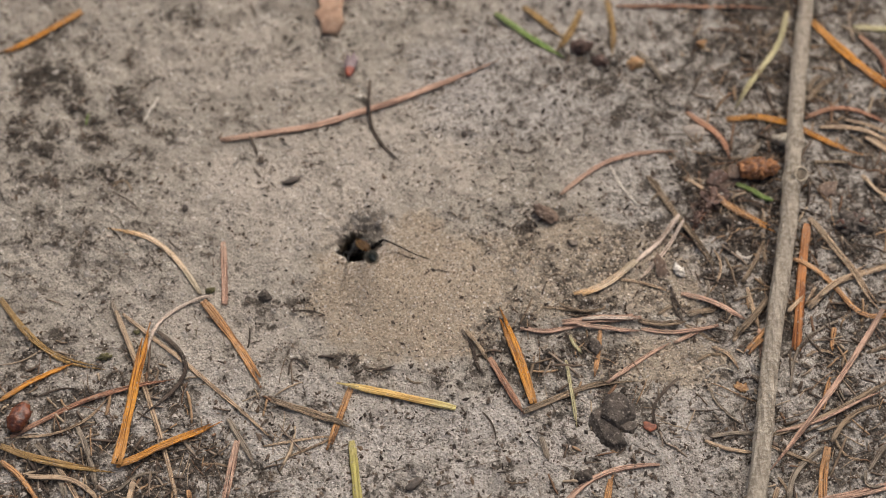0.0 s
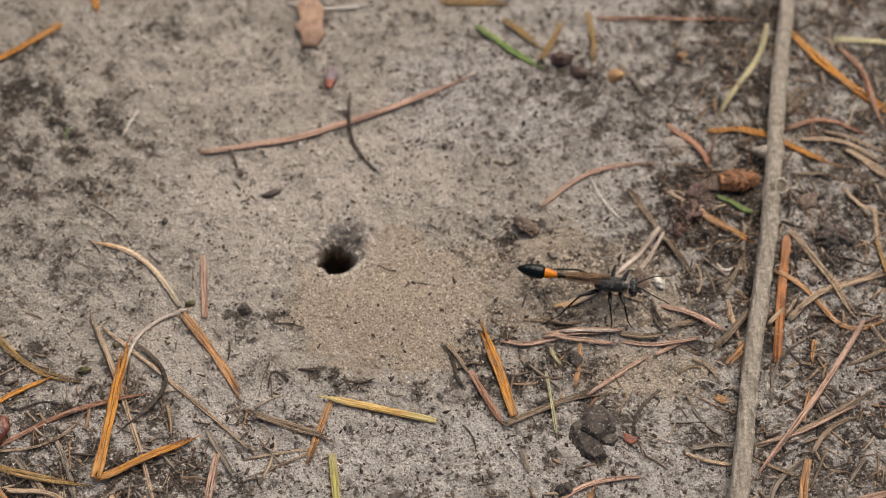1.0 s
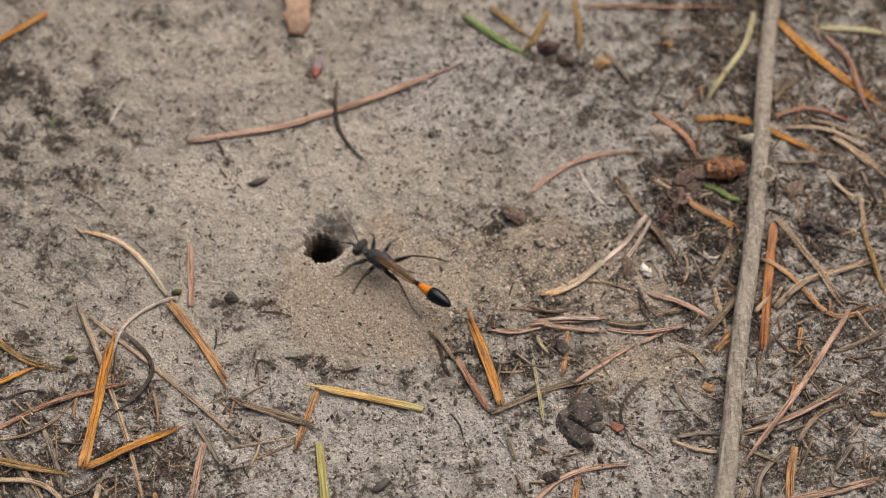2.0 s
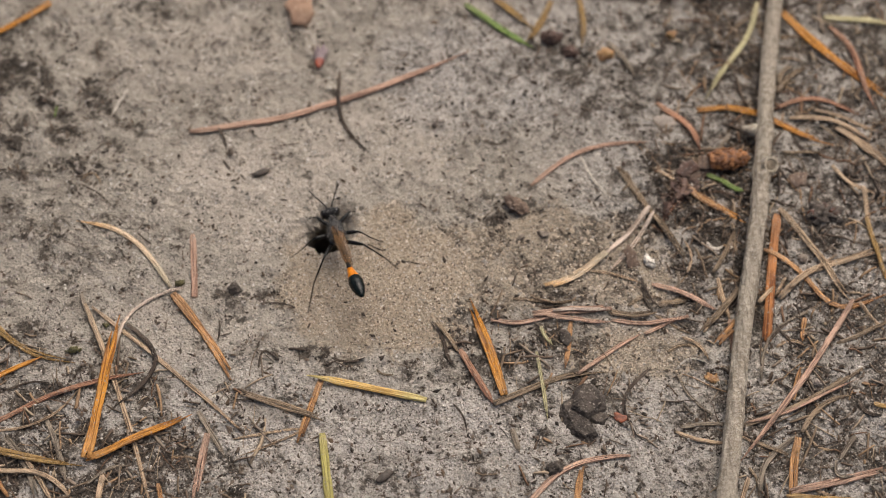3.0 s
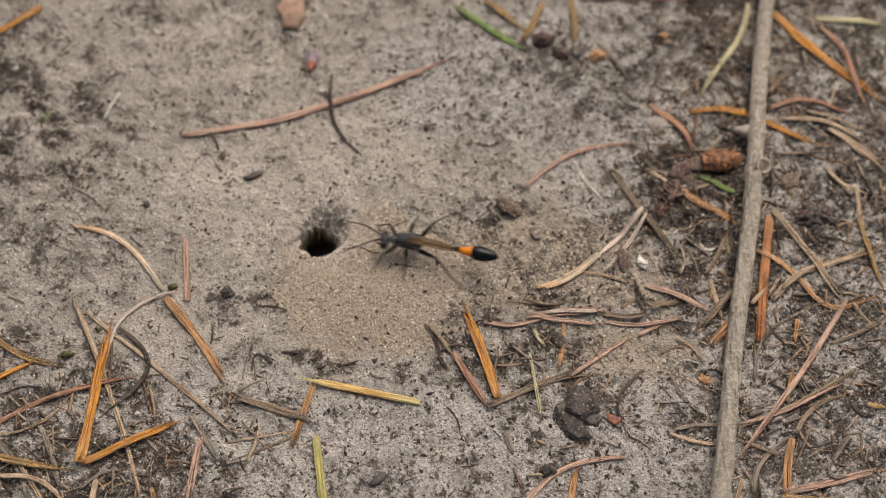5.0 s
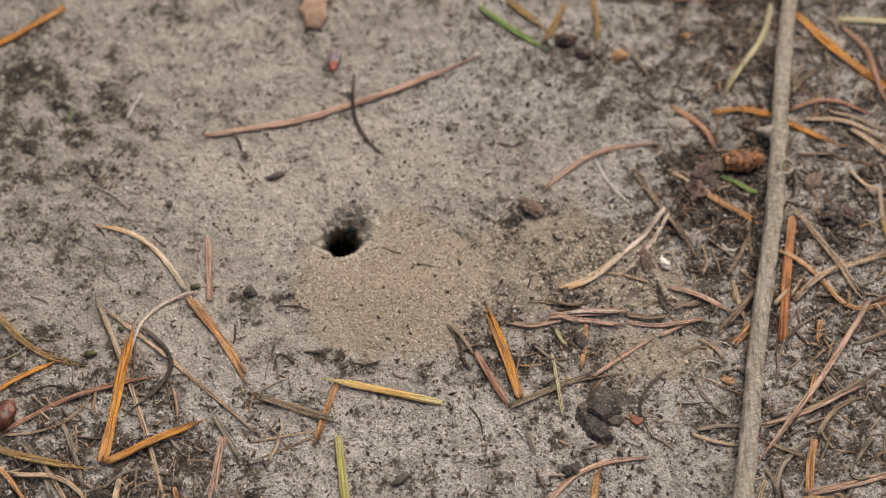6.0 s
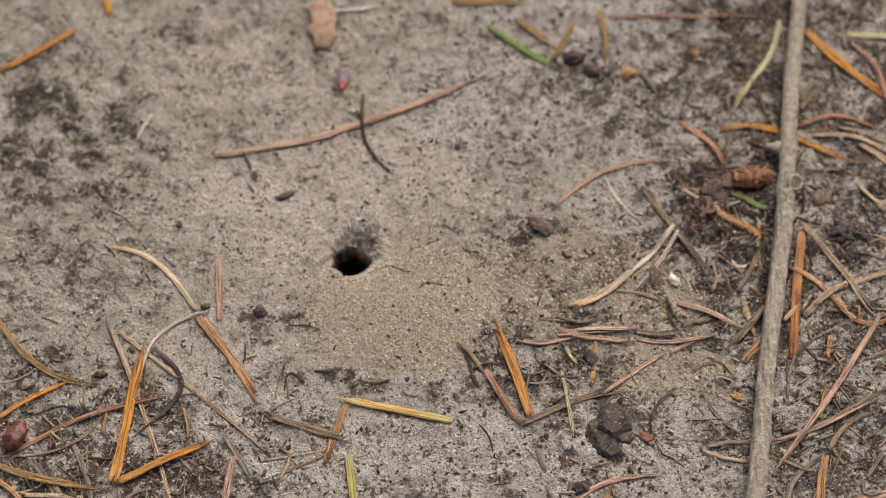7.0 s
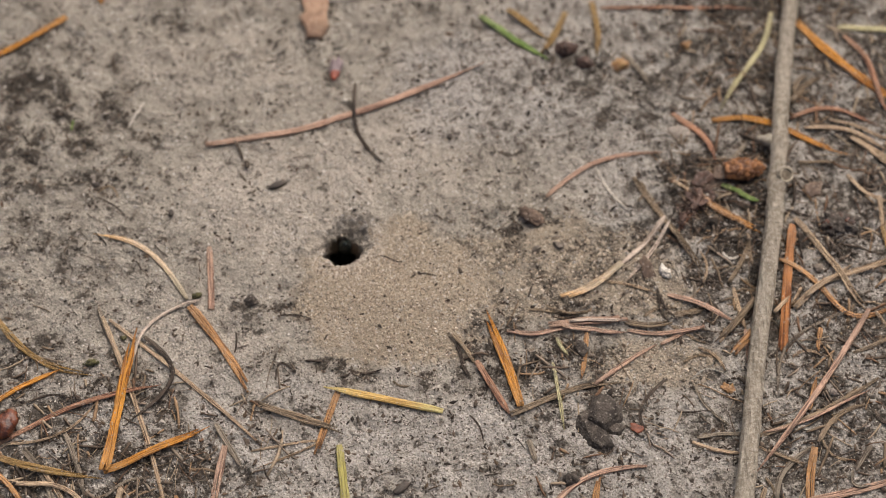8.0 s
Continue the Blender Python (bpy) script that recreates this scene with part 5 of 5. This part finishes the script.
def sand_wasp():
    ob = thing("sand_wasp", "slender black sand wasp with an orange abdomen band", "wasp", pose(0, 0, 0.0039))

    def pelt(s, a):
        return 1 + 0.06 * noise.noise(Vector((math.cos(a) * 3, math.sin(a) * 3, s * 6))) + 0.03 * noise.noise(Vector((math.cos(a) * 9, math.sin(a) * 9, s * 16)))

    part("thorax", spindle(-2.5, 2.1, lambda s: 1.38 * dome(s, 0.33, 0.42) * (1 - 0.10 * math.exp(-((s - 0.62) / 0.05) ** 2)), 22, 0.95, 34, lambda s: 0.15 * math.sin(math.pi * s), pelt), HAIRY, ob, "dull black thorax with grey hair")
    for k, (x, z, r) in enumerate(((1.15, 0.92, 0.52), (0.05, 1.12, 0.66), (-0.85, 1.08, 0.40), (-1.55, 0.85, 0.52))):
        plate = lump((r, r * 1.25, r * 0.55), 0.12, 80 + k, 3)
        bmesh.ops.transform(plate, matrix=pose(x * WM, 0, z * WM, 0, -8 + 10 * k, 0), verts=plate.verts)
        part("back_plate", plate, HAIRY, ob)
    for side in (1, -1):
        patch = lump((0.62, 0.16, 0.30), 0.2, 90, 2)
        bmesh.ops.transform(patch, matrix=pose(-1.2 * WM, side * 1.10 * WM, -0.05 * WM, 0, 25, side * 14), verts=patch.verts)
        part("hair_patch", patch, SILVER, ob, "silvery hair patch")
    rng = random.Random(21)
    fur = bmesh.new()
    for _ in range(560):
        u, a = rng.uniform(-2.4, 3.9), rng.uniform(-0.5, math.pi + 0.5)
        r = 1.35 * dome((u + 2.5) / 4.6, 0.33, 0.42) if u < 1.9 else (0.62 if u < 2.7 else 1.28 * dome((u - 2.75) / 1.35, 0.4, 0.45))
        out = Vector((rng.uniform(-0.5, 0.2), math.cos(a), math.sin(a) * 0.9))
        foot = Vector((u, math.cos(a) * r, math.sin(a) * r * 0.92 + 0.02))
        if noise.noise(foot * 1.1 + Vector((3, 1, 7))) < -0.05:
            continue
        side = out.cross(Vector((1, 0, 0.2))).normalized() * 0.045
        tip = foot + out * rng.uniform(0.12, 0.34) + Vector((-0.12, 0, 0))
        corners = [fur.verts.new(q * WM) for q in (foot + side, foot - side, foot + Vector((0.05, 0, 0)), tip)]
        for tri in ((0, 1, 3), (1, 2, 3), (2, 0, 3)):
            fur.faces.new([corners[k] for k in tri])
    part("hair", fur, SILVER, ob, "fine silvery hairs")
    part("collar", spindle(1.65, 2.75, lambda s: 0.72 - 0.30 * s + 0.12 * math.sin(math.pi * s), 16, 0.9, 10, lambda s: -0.05), HAIRY, ob)
    head = part("head", sweep([Vector((2.80 + 1.50 * i / 16, 0, -0.15)) * WM for i in range(17)], lambda s: max(0.05, 1.48 * dome(s, 0.4, 0.45)) * WM, 22, 0.85, None, pelt), HAIRY, ob)
    wings = []
    for side in (1, -1):
        eye = lump((0.72, 0.58, 0.88), 0.0, 0, 3)
        bmesh.ops.transform(eye, matrix=pose(3.55 * WM, side * 1.02 * WM, -0.02 * WM, 0, 0, side * 22), verts=eye.verts)
        part("eye", eye, EYE, head, "glossy black eye")
        part("antenna", tube(((3.9, side * 0.28, 0.25), (4.5, side * 0.55, 0.85), (6.6, side * 1.7, 0.9), (9.2, side * 2.5, 0.2)), 0.12, 0.08, 7), CUTICLE, head)
        part("jaw", tube(((3.8, side * 0.45, -0.6), (4.5, side * 0.40, -0.85), (4.9, side * 0.02, -0.95)), 0.16, 0.05, 7), CUTICLE, head)
        wings.append(wasp_wing(ob, side))
    stalk = part("waist", spindle(-6.0, 0.1, lambda s: 0.28 - 0.07 * s + 0.16 * math.exp(-((s - 0.02) / 0.12) ** 2), 12, 1.0, 26), CUTICLE, ob, "thin black thread waist")
    stalk.matrix_basis = pose(-2.3 * WM, 0, 0.15 * WM)
    part("band", spindle(-8.0, -3.2, lambda s: 0.26 + 0.56 * (1 - soft(s, 0.0, 0.70)) + 0.02 * math.sin(18 * s), 18, 0.92, 24), ORANGE_BAND, stalk, "orange abdomen band")
    part("abdomen", spindle(-12.1, -7.6, lambda s: 1.10 * dome(s, 0.62, 0.30) * (0.98 + 0.015 * math.sin(30 * s)), 20, 0.95, 30), SHINY_BLACK, stalk, "glossy blue black abdomen")
    legs = [(*wasp_leg(ob, which, side), which, side) for which in ("fore", "mid", "hind") for side in (1, -1)]
    return ob, stalk, head, legs, wings


WASP, WAIST, HEAD, LEGS, WINGS = sand_wasp()

# seconds; place of the thorax (mm); heading; head down; waist turned, waist raised; legs drawn in
WASP_ROWS = [
    (0, -14, 3, -3.4, 112, 60, -5, -12, 0.7),
    (0.1, -13.2, 2.1, 1, 127.8, 43.5, -9.3, -25.5, 0.15),
    (0.2, -10.9, 1, 3, 129.3, 40.5, -14.1, -28.2, 0),
    (0.3, -9.9, 0.8, 3.5, 124.4, 34.3, -7.5, -25.8, 0),
    (0.4, -10, 1.7, 3.7, 122.9, 29.7, -6, -27.3, 0),
    (0.5, -7.8, 1, 3.8, 74.1, 14.4, 17, 11.3, 0),
    (0.6, -5.7, 1.7, 3.9, 53.6, 2.7, 26.4, 18.4, 0),
    (0.7, -0.6, -0.8, 3.9, 23.5, 3, 17.5, 27.8, 0),
    (0.8, 7.8, -1.9, 3.9, -9.9, 1.7, 16.2, 12.8, 0),
    (0.9, 21.2, -3.9, 3.9, -11.2, 0.8, 6.1, 6.2, 0),
    (1, 31.1, -5.7, 3.9, -8.6, -0.4, -1.3, 3.4, 0),
    (1.1, 30.9, -5.9, 3.9, -1.4, -0.2, -1.6, 3.1, 0),
    (1.2, 27.3, -5.2, 3.9, 65.9, 2.6, 13.4, 15.7, 0),
    (1.4, 21.6, -3.6, 3.9, 132.5, 2.3, -17.2, 14.5, 0),
    (1.5, 15.5, -6, 3.9, 168.7, 2, -6.9, 16.2, 0),
    (1.7, 3.6, -8.9, 3.9, 178.5, -0.2, -3.3, -1, 0),
    (1.9, -2, -5.5, 3.9, 152, 0, -6, 3, 0),
    (2.1, -9, -1.2, 3.6, 142, 12, -6, 4, 0),
    (2.3, -13.9, 2.6, -1.5, 116, 52, -5, -10, 0.35),
    (2.45, -14.4, 4.4, -5, 108, 62, -5, -8, 0.5),
    (2.6, -13.6, 2.4, -1, 118, 50, -8, -12, 0.35),
    (2.7, -12.3, 0.6, 2.4, 130, 42, -15, -24, 0.1),
    (2.8, -13.6, 1.3, 3.3, 134.5, 35.9, -19.2, -28.4, 0),
    (2.9, -12.3, 1.1, 3.8, 109.3, 16, -2.8, -8.4, 0),
    (3, -13, 0.3, 3.9, 100.8, 4.4, 8.7, 9.5, 0),
    (3.1, -11.2, 0.6, 3.9, 81.5, 1.4, 16.4, 16.8, 0),
    (3.2, -11.6, 0.4, 3.9, 79.1, 0.7, 19.3, 14.5, 0),
    (3.4, -10.7, -0.2, 3.9, 60.1, 1.8, 18.5, 14, 0),
    (3.5, -10.6, -0.1, 3.9, 60.9, 1.5, 15.5, 13, 0),
    (3.7, -10.6, 0, 3.9, 63.8, 1.3, 11, 12.5, 0),
    (3.9, -10.3, -0.8, 3.9, 51.7, 0.8, 13.4, 8.2, 0),
    (4, -9.2, -0.2, 3.9, 43.4, -0, 15.9, 2.2, 0),
    (4.2, -8.1, -0.2, 3.9, 33.6, -0.5, 17.6, -1.1, 0),
    (4.4, -1.5, -1, 3.9, 4, 0, 10, 5, 0),
    (4.55, 9, -2.2, 3.9, -8, 0, 4, 3, 0),
    (4.7, 13.5, -2.4, 3.9, 40, 0, 6, 4, 0),
    (4.8, 12, -1.6, 3.9, 112, 0, 0, 4, 0),
    (4.9, 7, -1.6, 3.9, 172, 0, -4, 3, 0),
    (5.1, -6.5, 0, 3.9, 160, 4, -5, 3, 0),
    (5.2, -11.4, 1, 2.2, 130, 36, -5, -20, 0.1),
    (5.3, -13.6, 2.1, -1.6, 108, 54, -3, -14, 0.4),
    (5.4, -14.6, 4.9, -7.6, 102, 63, 0, -8, 0.85),
    (5.5, -15.1, 8.2, -14.6, 98, 66, 0, -1, 1),
    (5.7, -15.2, 7.9, -13.6, 97, 67, 6, 2, 1),
    (6, -15.2, 8, -13.8, 97, 67, 8, 3, 1),
    (6.3, -15.2, 8.3, -14.6, 97, 67, 2, 0, 1),
    (6.6, -15.3, 8.6, -15.2, 97, 67, -2, 0, 1),
    (7, -15.3, 8.1, -14.2, 97, 67, -7, 2, 1),
    (7.3, -15.2, 8.5, -15, 97, 67, 0, 0, 1),
    (7.6, -15.2, 8, -13.9, 97, 67, 6, 2, 1),
    (8, -15.2, 8.5, -15, 97, 67, 1, 0, 1),
]


def motions():
    """The wasp backs out of its burrow, carries sand aside, comes back and digs on."""
    walk(WASP, [(t, pose(x * MM, y * MM, z * MM, 0, down, turn)) for t, x, y, z, turn, down, _, _, _ in WASP_ROWS])
    walk(WAIST, [(r[0], pose(-2.3 * WM, 0, 0.15 * WM, 0, r[7], r[6])) for r in WASP_ROWS])
    walk(HEAD, [(r[0], pose(0, 0, 0, 0, 0, 5 * math.sin(9 * r[0]))) for r in WASP_ROWS])
    for wing in WINGS:
        walk(wing, [(r[0], pose(0, 0, 0, 0, 0.55 * r[7], 0.9 * r[6])) for r in WASP_ROWS])
    for i, (leg, hip, which, side) in enumerate(LEGS):
        rows = []
        for k, (t, x, y, z, turn, down, _, _, drawn) in enumerate(WASP_ROWS):
            before = WASP_ROWS[max(k - 1, 0)]
            stride = min(1.0, math.hypot(x - before[1], y - before[2]) / 4) * 17 * math.sin(2 * math.pi * 4.3 * t + math.pi * (i + i // 2))
            back = {"fore": 95, "mid": 55, "hind": 22}[which] * drawn
            trail = 26 if which == "hind" and side > 0 else 0
            stance = 0.8 * (61 - turn) if 3.15 < t < 4.25 and which != "fore" else 0
            rows.append((t, pose(*(hip * WM), 0, -min(down, 35) * (1 - drawn), side * back + trail * (1 - drawn) + stance + stride)))
        walk(leg, rows)


motions()
